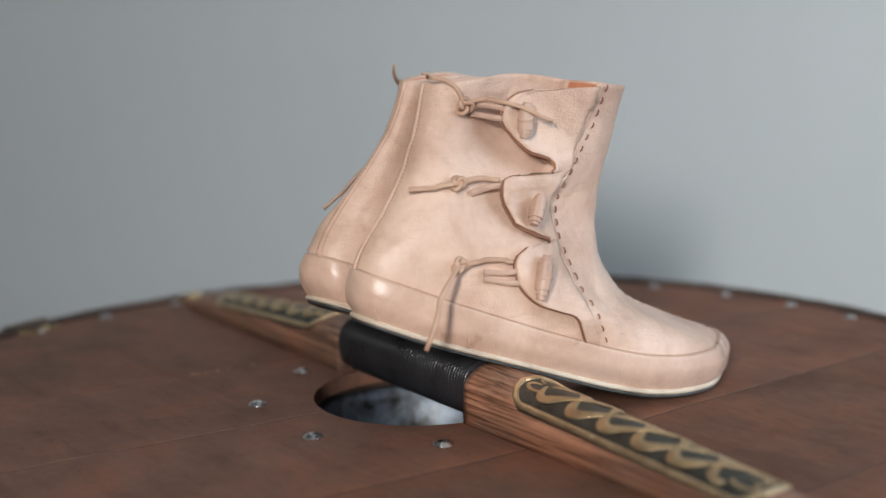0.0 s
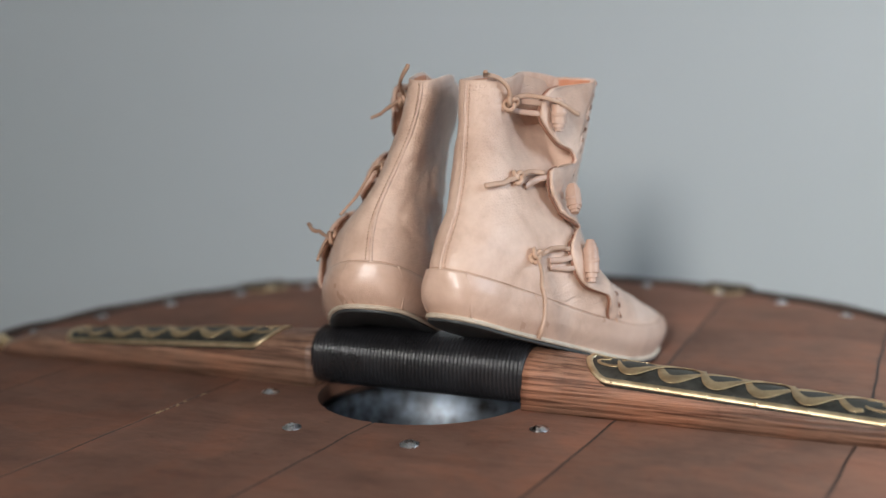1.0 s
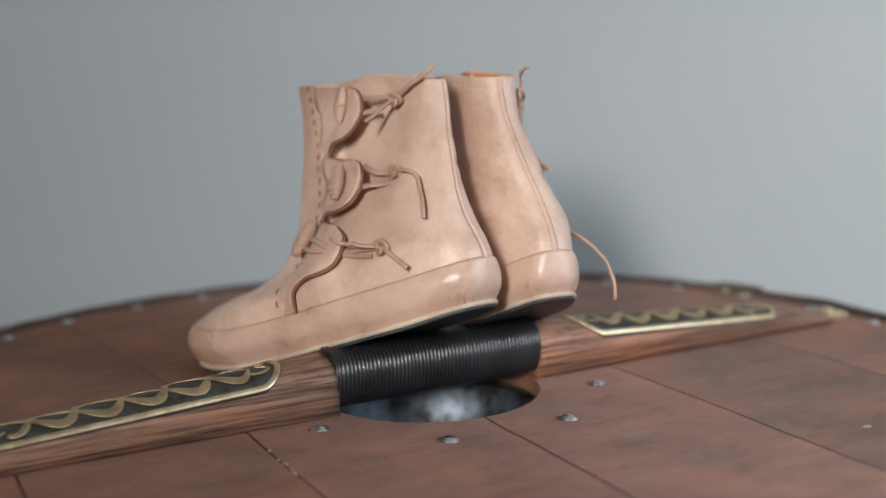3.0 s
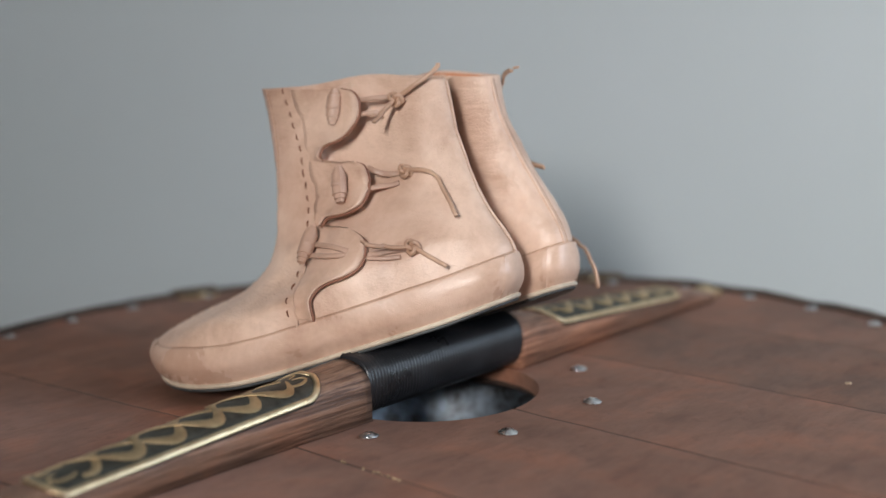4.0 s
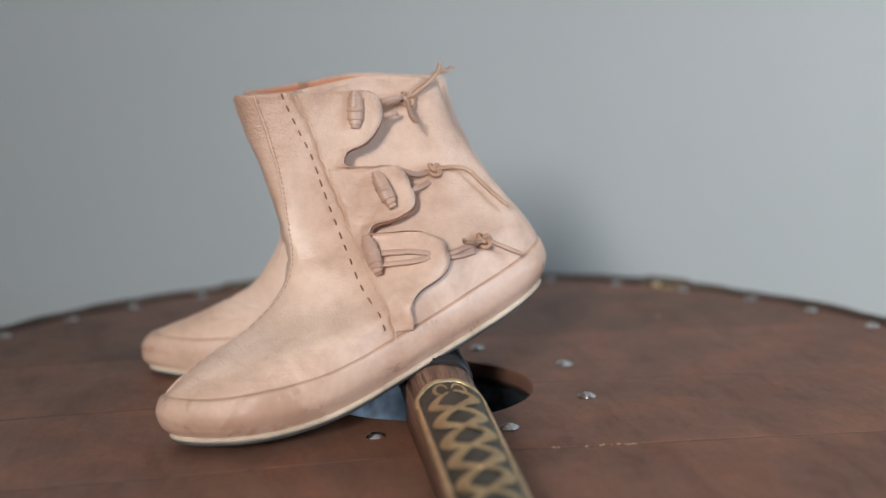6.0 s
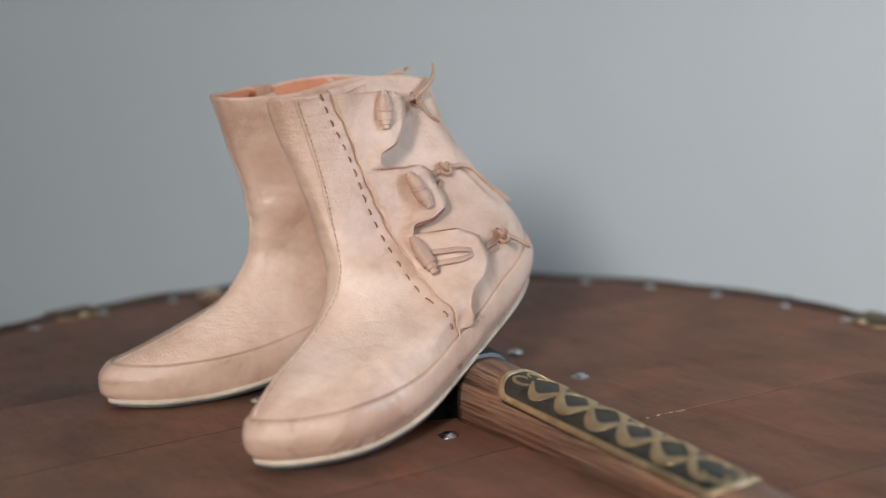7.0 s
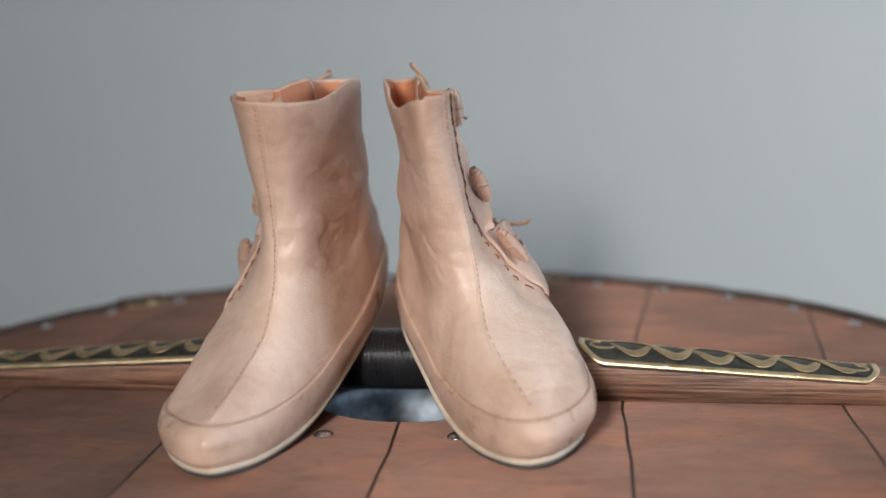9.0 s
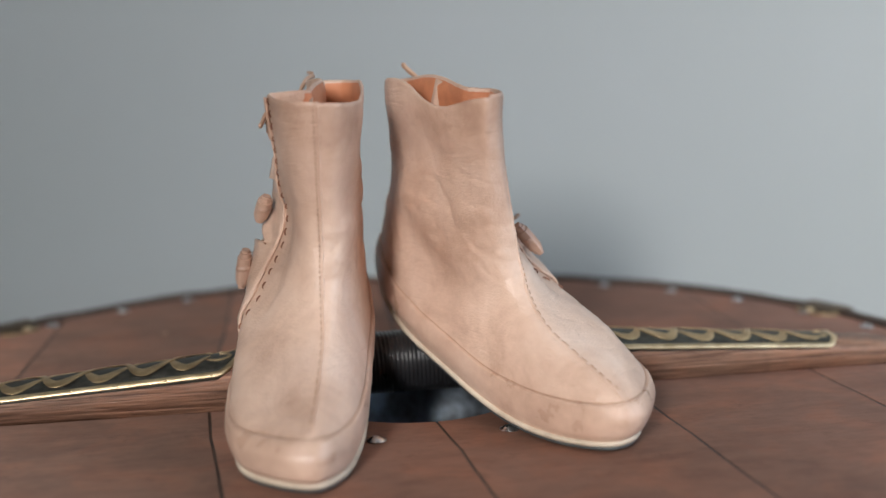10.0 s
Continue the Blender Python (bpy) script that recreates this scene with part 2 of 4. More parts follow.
bm = bmesh.new()
box(bm, WEST - TH, EAST + TH, FRONT - TH, BACK + TH, HIGH, HIGH + 0.1)
CEILPAINT, _nt, _b = material("white_ceiling_paint", (0.78, 0.78, 0.76), 0.9)
tagged(part("ceiling", bm, CEILPAINT, smooth=False), "plain white painted ceiling", "ceiling", kind="structure")
bm = bmesh.new()
box(bm, WEST - TH, EAST + TH, FRONT - TH, BACK + TH, LOW - 0.1, LOW)
tagged(part("floor", bm, FLOOR, smooth=False), "plain wooden floor", "floor", kind="structure")
TABLE_TOP = -0.0905
table = thing("table", "plain brown wooden table carrying the shield", "table")
bm = bmesh.new()
box(bm, -0.40, 0.40, -0.35, 0.42, TABLE_TOP - 0.035, TABLE_TOP)
part("tabletop", bm, TABLE, table, smooth=False)
for x in (-0.36, 0.36):
    for y in (-0.31, 0.38):
        bm = bmesh.new()
        box(bm, x - 0.03, x + 0.03, y - 0.03, y + 0.03, LOW, TABLE_TOP - 0.035)
        part("leg", bm, TABLE, table, smooth=False)

# ---- the shield, seen from its back ----
SHIELD_R, HOLE_R, HOLE = 0.422, 0.076, (0.005, -0.002)
SHIELD_C = Vector((0.007, 0.004, 0))  # middle of the disc, a little off the turning axis
BOARD = 0.142
shield = thing("round_shield", "brown stained plank round shield lying face down on a turning stand", "shield")


def bow(y):
    """How far a joint leaves its straight line at y."""
    return 0.055 * (math.hypot(y, 0.03) - 0.06)


def plank_outline(x0, x1):
    """Corner points of one board: straight long edges, round ends, and a bite where the boss hole is."""
    def rim_y(x):
        return math.sqrt(max(SHIELD_R**2 - (x - SHIELD_C.x) ** 2, 0))

    xs = [x0 + (x1 - x0) * k / 16 for k in range(17)]
    up = [(x, SHIELD_C.y + rim_y(x)) for x in xs]
    down = [(x, SHIELD_C.y - rim_y(x)) for x in xs[::-1]]

    def edge(x, ys):
        # a wavering hand-planed edge
        return [(x + 0.0006 * math.sin(31 * y + 40 * x) + 0.0005 * math.sin(83 * y + 9 * x), y) for y in ys]

    def bite(x, sign, top_first):
        dx = x - HOLE[0]
        if abs(dx) >= HOLE_R:
            return None
        a = math.acos(dx / HOLE_R * sign)
        ys = [a - 2 * a * k / 28 for k in range(29)]
        arc = [(HOLE[0] + sign * HOLE_R * math.cos(q), HOLE[1] + HOLE_R * math.sin(q)) for q in ys]
        return arc if top_first else arc[::-1]

    yt1, yt0, yb1, yb0 = SHIELD_C.y + rim_y(x1), SHIELD_C.y + rim_y(x0), SHIELD_C.y - rim_y(x1), SHIELD_C.y - rim_y(x0)
    right = bite(x1, -1, True)
    left = bite(x0, 1, False)
    span = lambda a, b, n: [a + (b - a) * k / n for k in range(1, n)]
    pts = list(up)
    if right:
        pts += edge(x1, span(yt1, right[0][1], 12)) + right + edge(x1, span(right[-1][1], yb1, 12))
    else:
        pts += edge(x1, span(yt1, yb1, 24))
    pts += down
    if left:
        pts += edge(x0, span(yb0, left[0][1], 12)) + left + edge(x0, span(left[-1][1], yt0, 12))
    else:
        pts += edge(x0, span(yb0, yt0, 24))
    # the joints bow slightly towards one side at both ends
    bowed = []
    for x, y in pts:
        if math.dist((x, y), SHIELD_C[:2]) < SHIELD_R - 1e-4 and math.dist((x, y), HOLE) > HOLE_R + 1e-4:
            x -= bow(y)
        elif math.dist((x, y), SHIELD_C[:2]) > 0.3:
            a = math.atan2(y - SHIELD_C.y, x - bow(y) - SHIELD_C.x)
            x, y = SHIELD_C.x + SHIELD_R * math.cos(a), SHIELD_C.y + SHIELD_R * math.sin(a)
        bowed.append((x, y))
    pts = bowed
    clean = []
    for p in pts:
        if not clean or math.dist(p, clean[-1]) > 1e-4:
            clean.append(p)
    return clean


def plank(x0, x1):
    bm = bmesh.new()
    pts = plank_outline(x0, x1)
    n = len(pts)
    low = [bm.verts.new((x, y, -0.011)) for x, y in pts]
    mid = [bm.verts.new((x, y, -0.0002)) for x, y in pts]
    ins = []
    for i, (x, y) in enumerate(pts):
        a, b = Vector(pts[i - 1]), Vector(pts[(i + 1) % n])
        d = (b - a).normalized()
        ins.append(bm.verts.new((x + d.y * 0.00003, y - d.x * 0.00003, 0.0)))
    for i in range(n):
        j = (i + 1) % n
        bm.faces.new((low[i], low[j], mid[j], mid[i]))
        bm.faces.new((mid[i], mid[j], ins[j], ins[i]))
    bm.faces.new(ins)
    bm.faces.new(low[::-1])
    part("plank", bm, PLANK, shield, smooth=False)


EDGES = (-0.413, -0.2805, -0.1395, 0.0025, 0.1445, 0.2895, 0.427)
for x0, x1 in zip(EDGES, EDGES[1:]):
    plank(x0 + 0.0010, x1 - 0.0010)

# dark filling strips in the joints, just under the surface
for x in EDGES[1:-1]:
    reach = math.sqrt(0.400 ** 2 - x * x)
    bite = math.sqrt(max((HOLE_R + 0.002) ** 2 - (x - HOLE[0]) ** 2, 0))
    spans = [(-reach, reach)] if bite == 0 else [(-reach, HOLE[1] - bite), (HOLE[1] + bite, reach)]
    for y0, y1 in spans:
        bm = bmesh.new()
        ys = [y0 + (y1 - y0) * k / 16 for k in range(17)]
        grid(bm, [[(x - bow(y) + a, y, z) for a, z in ((-0.003, -0.006), (0.003, -0.006), (0.003, -0.00025), (-0.003, -0.00025))] for y in ys], True, True)
        part("joint_filling", bm, RIM, shield, "dark filling in the joint", smooth=False)

# a pale chip in the surface, and gilt flecks caught in one joint
CHIP, _nt, _b = material("bare_wood_chip", (0.42, 0.29, 0.19), 0.7)
bm = bmesh.new()
lathe(bm, [(0.0034, 0.0001), (0.0030, 0.0004), (0.0015, 0.0006), (0.0003, 0.0006)], 9, Matrix.Translation((0.185, -0.227, 0)) @ Matrix.Diagonal((1.0, 0.7, 1, 1)))
part("chip", bm, CHIP, shield, "small pale chip of bare wood")
bm = bmesh.new()
for k in range(15):
    y = -0.032 - 0.088 * random.random() ** 0.8
    r = random.uniform(0.0004, 0.0011)
    lathe(bm, [(r, 0.0), (r * 0.8, 0.0007), (r * 0.2, 0.0009)], 5, Matrix.Translation((EDGES[2] - bow(y) + random.uniform(-0.0012, 0.0012), y, -0.0004)))
part("gilt_flecks", bm, INLAY, shield, "gilt flecks caught in a joint")

# backing disc that closes the joints from below
bm = bmesh.new()
rows = []
for r, z in ((HOLE_R + 0.004, -0.012), (0.40, -0.012), (0.40, -0.016), (HOLE_R + 0.004, -0.016)):
    rows.append([(HOLE[0] * (r < 0.1) + r * math.cos(a * math.pi / 48), HOLE[1] * (r < 0.1) + r * math.sin(a * math.pi / 48), z) for a in range(96)])
grid(bm, rows + [rows[0]], True)
bmesh.ops.remove_doubles(bm, verts=bm.verts, dist=1e-5)
part("facing", bm, RIM, shield, "dark hide facing under the planks")

# rawhide edge, rolled over the rim, uneven
bm = bmesh.new()
rows = []
for k in range(180):
    a = 2 * math.pi * k / 180
    d = Vector((math.cos(a), math.sin(a), 0))
    wob = noise.noise(d * 7) * 0.0022 + noise.noise(d * 23) * 0.0012
    lap = 0.013 + 0.003 * noise.noise(d * 11 + Vector((5, 0, 0)))
    prof = [(SHIELD_R - lap, 0.0003), (SHIELD_R - lap + 0.001, 0.0022), (SHIELD_R - 0.003, 0.0035 + wob), (SHIELD_R + 0.003, 0.0025 + wob), (SHIELD_R + 0.0055, -0.003),
            (SHIELD_R + 0.005, -0.013), (SHIELD_R + 0.001, -0.0185), (SHIELD_R - 0.02, -0.018), (SHIELD_R - 0.02, -0.0165), (SHIELD_R + 0.001, -0.0125), (SHIELD_R + 0.001, 0.0003)]
    rows.append([SHIELD_C + d * r + Vector((0, 0, z)) for r, z in prof])
grid(bm, rows + [rows[0]], True)
bmesh.ops.remove_doubles(bm, verts=bm.verts, dist=1e-6)
part("rim", bm, RIM, shield, "dark uneven rawhide edging")

# hollow of the boss
bm = bmesh.new()
prof = [(HOLE_R + 0.045, -0.0165), (HOLE_R + 0.002, -0.0165)] + [((HOLE_R + 0.001) * math.cos(k * math.pi / 24), -0.017 - 0.068 * math.sin(k * math.pi / 24)) for k in range(0, 12)] + [(0.002, -0.085)]
outer = [(r + 0.002, z - 0.002) for r, z in prof[::-1]]
rows = [[(HOLE[0] + r * math.cos(a * math.pi / 32), HOLE[1] + r * math.sin(a * math.pi / 32), z) for a in range(64)] for r, z in prof + outer]
grid(bm, rows, True)
part("boss", bm, DARKSTEEL, shield, "hollow forged steel boss with dull reflections")


def rivet_mesh(mat, r, name):
    bm = bmesh.new()
    lathe(bm, [(r * 1.35, 0.0), (r * 1.35, 0.0006), (r * 1.0, 0.0009), (r * 0.92, 0.0016), (r * 0.6, 0.0024), (r * 0.15, 0.0027)], 14)
    ob = part(name, bm, mat, shield)
    return ob


def rivet_at(ob, x, y, z, first):
    o = ob if first else ob.copy()
    if not first:
        scene.collection.objects.link(o)
        o.parent = shield
    o.matrix_basis = pose(x, y, z, random.uniform(-3, 3), random.uniform(-3, 3), random.uniform(0, 360))


boss_rivet = rivet_mesh(STEEL, 0.0046, "rivet")
for k, (a, r) in enumerate(((201.5, 0.110), (246.4, 0.114), (290, 0.116), (332, 0.116), (22, 0.113), (69.5, 0.113), (113, 0.112), (157, 0.111))):
    rivet_at(boss_rivet, HOLE[0] + r * math.cos(radians(a)), HOLE[1] + r * math.sin(radians(a)), 0.0003, k == 0)
rim_rivet = rivet_mesh(STEEL, 0.0040, "rim_rivet")
for k in range(36):
    a = radians(4 + 10 * k + random.uniform(-0.6, 0.6))
    rivet_at(rim_rivet, SHIELD_C.x + 0.398 * math.cos(a), SHIELD_C.y + 0.398 * math.sin(a), 0.0003, k == 0)

# small worn clasps over the rim, each with a brass rivet
CLASP = metal("tarnished_clasp", (0.20, 0.14, 0.085), 0.5, (0.10, 0.06, 0.04), 70)
for a0 in (17, 74, 139, 203, 261, 318):
    def clasp_edge(t):
        return SHIELD_R - 0.025 * math.sqrt(max(1 - t ** 4, 0.02))
    bm = bmesh.new()
    rows = []
    for k in range(17):
        t = k / 8 - 1
        a = radians(a0 + 3.0 * t)
        r0 = clasp_edge(t)
        d = Vector((math.cos(a), math.sin(a), 0))
        rows.append([SHIELD_C + d * r + Vector((0, 0, z)) for r, z in ((r0, 0.0004), (r0 + 0.0008, 0.0018), (SHIELD_R - 0.008, 0.0036), (SHIELD_R + 0.004, 0.0052), (SHIELD_R + 0.0072, -0.002), (SHIELD_R + 0.007, -0.014), (SHIELD_R + 0.006, -0.014), (SHIELD_R + 0.004, 0.0002))])
    grid(bm, rows, True, True)
    clip = part("rim_clasp", bm, CLASP, shield, "tarnished brown rim clasp")
    bm = bmesh.new()
    tube(bm, [(SHIELD_C.x + math.cos(radians(a0 + 3.0 * t)) * (clasp_edge(t) - 0.0006), SHIELD_C.y + math.sin(radians(a0 + 3.0 * t)) * (clasp_edge(t) - 0.0006), 0.0012) for t in [k / 12 - 1 for k in range(25)]], 0.0009, 6)
    part("edging", bm, INLAY, clip, "dull brass edging")
    bm = bmesh.new()
    ca = radians(a0)
    lathe(bm, [(0.0042, 0.0), (0.0042, 0.0007), (0.0034, 0.0017), (0.0018, 0.0025), (0.0004, 0.0027)], 12, Matrix.Translation((SHIELD_C.x + 0.397 * math.cos(ca), SHIELD_C.y + 0.397 * math.sin(ca), 0.0026)))
    part("clasp_rivet", bm, BRASS, clip, "brass rivet head")

# ---- the handle bar across the shield ----
def mid_line(x):
    """The bar lies slightly askew."""
    return -0.002 - 0.002 * x


def bar_height(x):
    return 0.0385 - 0.080 * max(abs(x) - 0.075, 0) - 0.02 * smoothstep(0.335, 0.365, abs(x)) * 0.3


def bar_half(x):
    return 0.0215 - 0.010 * max(abs(x) - 0.075, 0)


def bar_top(x, y):
    """Height of the bar's rounded top at x and y (y from its middle line)."""
    b = bar_half(x)
    return bar_height(x) * (0.60 + 0.40 * math.sqrt(max(1 - (y / b) ** 2, 0)))


def bar_ring(x, grow=0.0, sides=26):
    b, h = bar_half(x) + grow, bar_height(x) + grow
    pts = []
    for k in range(sides + 1):
        y = -b * math.cos(math.pi * k / sides)
        pts.append((x, mid_line(x) + y, h * (0.60 + 0.40 * math.sqrt(max(1 - (y / b) ** 2, 0)))))
    return [(x, mid_line(x) - b, 0.0008)] + pts + [(x, mid_line(x) + b, 0.0008)]


for sx in (-1, 1):
    bm = bmesh.new()
    x_in = 0.0822 if sx > 0 else 0.0743
    x_out = 0.362 + 0.007 * sx
    xs = [sx * (x_in + (x_out - x_in) * k / 40) for k in range(41)]
    rows = [bar_ring(x) for x in xs]
    end = xs[-1]
    for k, q in ((0.006, 0.85), (0.010, 0.6)):
        rows.append([(end + sx * k, mid_line(end) + (p[1] - mid_line(end)) * (0.7 + 0.3 * q), 0.0008 + (p[2] - 0.0008) * q) for p in rows[40]])
    grid(bm, rows, True, True)
    bar = part("handle_bar", bm, BAR, shield, "tapered oak handle bar with open grain")
    # brass end cap
    bm = bmesh.new()
    lathe(bm, [(0.008, 0.0005), (0.0085, 0.006), (0.006, 0.009), (0.001, 0.010)], 16, Matrix.Translation((sx * 0.386, mid_line(sx * 0.386), 0)))
    box(bm, sx * 0.386 - 0.016, sx * 0.386 + 0.016, mid_line(sx * 0.386) - 0.009, mid_line(sx * 0.386) + 0.009, 0.0005, 0.005)
    part("end_plate", bm, BRASS, shield, "small brass plate at the bar's end", smooth=False)

# black cord wound round the middle
bm = bmesh.new()
rows = []
GX0, GX1 = -0.0755, 0.0835
TURNS = 56
for k in range(TURNS * 4 + 1):
    x = GX0 + (GX1 - GX0) * k / (TURNS * 4)
    ph = (k % 4) / 4 * 2 * math.pi
    g = 0.0014 + 0.00055 * math.cos(ph) + 0.0007 * noise.noise(Vector((x * 60, 3, 1))) - (0.002 if k in (0, TURNS * 4) else 0)
    b, h = 0.0208 + g, 0.0395 + g
    ring = []
    for j in range(32):
        a = 2 * math.pi * j / 32
        c, s = math.cos(a), math.sin(a)
        y = b * math.copysign(abs(c) ** 0.8, c)
        z = h / 2 + (h / 2) * math.copysign(abs(s) ** 0.8, s) + 0.0012
        ring.append((x + 0.0008 * math.sin(a), mid_line(x) + y, z))
    rows.append(ring)
grid(bm, rows, True, True)
part("grip", bm, CORD, shield, "grip wound with tight black leather cord")

# ---- inlaid metal plates with interlace ----
PX0, PX1, PLATE_SHIFT = 0.116, 0.309, 0.007


def plate_half(x):
    """Half width of a plate: full along its length, rounded at both ends."""
    full = 0.985 * bar_half(x)
    a = abs(x)
    e0, e1 = (a - PX0) / 0.017, (PX1 - a) / 0.010
    k = min(e0, e1, 1.0)
    return full * math.sqrt(max(1 - (1 - max(k, 0)) ** 2, 0.0))


def on_plate(x, y, up):
    x += PLATE_SHIFT
    z = bar_top(x, y)
    b = bar_half(x)
    sl = bar_height(x) * 0.4 * y / (b * b) / math.sqrt(max(1 - (y / b) ** 2, 0.15))
    n = Vector((0.08 * math.copysign(1, x), sl, 1)).normalized()
    return Vector((x, mid_line(x) + y, z)) + n * up, n


for sx in (-1, 1):
    bm = bmesh.new()
    rows = []
    for k in range(49):
        a = PX0 + (PX1 - PX0) * (0.5 - 0.5 * math.cos(math.pi * k / 48))
        hw = max(plate_half(a), 0.0004)
        top = [on_plate(sx * a, hw * (-1 + 2 * j / 14), 0.0008)[0] for j in range(15)]
        low = [on_plate(sx * a, hw * (-1 + 2 * j / 14), -0.001)[0] for j in range(15)]
        rows.append(top + low[::-1])
    grid(bm, rows, True, True)
    plate = part("plaque", bm, PATINA, shield, "dark plate with raised brass interlace")
    # rail round the edge
    path = []
    for k in range(64):
        a = PX0 + 0.0008 + (PX1 - PX0 - 0.0016) * (0.5 - 0.5 * math.cos(math.pi * k / 63))
        path.append((a, -max(plate_half(a) - 0.0014, 0)))
    path += [(a, -y) for a, y in path[-2:0:-1]]
    pp = [on_plate(sx * a, y, 0.0006) for a, y in path]
    pp.append(pp[0])
    bm = bmesh.new()
    ribbon(bm, [p for p, n in pp], [n for p, n in pp], 0.0040, 0.0012)
    part("rail", bm, BRASS, plate, "bright brass rail with small lugs")
    for k, s in [(k, s) for k in range(6) for s in (-1, 1)]:
        bm = bmesh.new()
        p, n = on_plate(sx * (0.136 + 0.030 * k), s * (plate_half(0.136 + 0.030 * k) - 0.0012), 0.0012)
        lathe(bm, [(0.0011, -0.0005), (0.0011, 0.0006), (0.0005, 0.001)], 8, Matrix.Translation(p))
        part("lug", bm, BRASS, plate)
    # two braided strands, a third of their width apart at crossings, and curled ends
    A, LAM = 0.0122, 0.055

    def strand(fn, x0, x1, width, n=60, up=0.0007):
        pts, pts_y = [], []
        for k in range(n + 1):
            t = k / n
            a, y = fn(x0 + (x1 - x0) * t)
            pts_y.append(y)
            pts.append(on_plate(sx * a, y, up))
        bm = bmesh.new()
        ww = [width * (0.35 + 0.65 * min(1, 8 * min(k / n, 1 - k / n) + 0.1)) * (0.42 + 0.58 * abs(pts_y[k]) / A) for k in range(n + 1)]
        ribbon(bm, [p for p, q in pts], [q for p, q in pts], ww, 0.0005)
        part("strand", bm, INLAY, plate)

    def weave(x, ph, a):
        # swept like a leaning wave, so that the crossings run slantwise
        w = 2 * math.pi * (x - 0.14) / LAM + ph
        return x + 0.0040 * math.sin(w), a * math.sin(w)

    for ph, up in ((0.6, 0.0007), (math.pi + 0.6, 0.0013)):
        strand(lambda x, ph=ph: weave(x, ph, A), 0.136, 0.290, 0.0078, 110, up)
    for e, s in ((0.131, 1), (0.131, -1), (0.295, 1), (0.295, -1)):
        f = 1 if e < 0.2 else -1
        strand(lambda t, e=e, s=s, f=f: (e + f * 0.008 * math.cos(t), s * (0.0052 + 0.0038 * math.sin(t))), 0.2, 4.6, 0.0028, 24)


# ---- the boots ----
class Boot:
    """Shape of one boot: u forward from the heel seam, q outward to the toggle side, w up."""
    sole_line = staticmethod(curve([-0.012, 0.03, 0.06, 0.09, 0.12, 0.15, 0.18, 0.21, 0.24, 0.268], [0.0745, 0.0565, 0.0455, 0.0350, 0.0243, 0.0140, 0.0062, 0.0022, 0.0012, 0.0030]))
    collar = staticmethod(curve([0.03, 0.055, 0.10, 0.15, 0.195], [0.2135, 0.2148, 0.2160, 0.2115, 0.2060]))
    back = staticmethod(curve([0, 0.07, 0.21, 0.28, 0.48, 0.654, 0.83, 1], [-0.004, -0.0075, -0.005, -0.001, 0.016, 0.031, 0.044, 0.051]))
    outer_plan = staticmethod(curve([0, 0.3, 0.5, 0.68, 0.86, 1], [0.66, 0.73, 0.85, 1.0, 1.06, 0.88]))
    TAU = (0, 0.03, 0.07, 0.10, 0.13, 0.165, 0.21, 0.30, 0.395, 0.48, 0.586, 0.71, 0.82, 0.9, 1)
    WELT = 0.0045
    dip = 0.006

    def __init__(self, hand, seed, lean, nose, toe_q, inner, inner_plan, outer, gap, gap_from, roll, waist, skew, twist, seam, boxy):
        self.hand, self.seed, self.lean, self.toe_q, self.gap = hand, seed, lean, toe_q, gap  # hand: +1 when the toggles are on the boot's own left
        self.front = curve(self.TAU, [f + d for f, d in zip((0.2570, 0.2635, 0.2655, 0.2640, 0.2595, 0.2500, 0.2340, 0.1940, 0.1752, 0.1700, 0.1712, 0.1756, 0.182, 0.1865, 0.1925),
                                                            nose)])
        self.inner = curve([0, 0.08, 0.2, 0.5, 0.75, 1], inner)
        self.inner_plan = curve([0, 0.25, 0.5, 0.8, 1], inner_plan)
        self.outer = curve([0, 0.08, 0.2, 0.3, 0.4, 0.5, 0.6, 0.75, 1], outer)
        self.gap_from = gap_from
        self.edge, self.roll, self.waist, self.skew, self.twist, self.seam, self.boxy = None, roll, waist, skew, twist, seam, boxy

    def low(self, u):
        return self.sole_line(u) + self.WELT

    def high(self, u):
        return self.collar(u) + 0.0012 * math.sin(60 * u + self.seed)

    def raw(self, a, tau):
        s = (1 - math.cos(a)) / 2
        b, f = self.back(tau), self.front(tau)
        u = b + (f - b) * s
        low = self.low(u)
        w = low + tau * (self.high(u) - low)
        k = smoothstep(0.22, 0.58, tau)
        sn = abs(math.sin(a))
        mid = (1 - smoothstep(0.08, 0.32, tau)) * self.toe_q * s * s + smoothstep(0.4, 1, tau) * (-0.0105 + self.twist * s)
        outward = math.sin(a) >= 0
        waist = self.waist * smoothstep(0.5, 0.8, s) * smoothstep(0.2, 0.32, tau) * (1 - smoothstep(0.5, 0.75, tau))
        ext = self.outer(tau) if outward else self.inner(tau)
        plan = self.outer_plan(s) if outward else self.inner_plan(s)
        shape = (1 - k) * plan * sn ** (0.66 + 0.22 * smoothstep(0.84, 1.0, s) + 0.16 * smoothstep(0.11, 0.21, tau)) + k * sn ** (0.80 if outward or s < 0.5 else 0.80 - self.boxy * smoothstep(0.5, 0.8, s))
        shape *= 1 - (waist + self.skew * smoothstep(0.6, 0.85, tau) * (1 - smoothstep(0.4, 0.8, s)) if outward else 0)
        q = mid + (ext - mid) * shape + self.lean * smoothstep(0.3, 1.0, tau)
        if not outward:
            w -= self.dip * smoothstep(0.75, 1, tau) * math.exp(-((s - 0.64) / 0.27) ** 2)
        w += self.roll * (q + 0.012) * (1 - smoothstep(0.2, 0.6, tau))
        return u, q, w

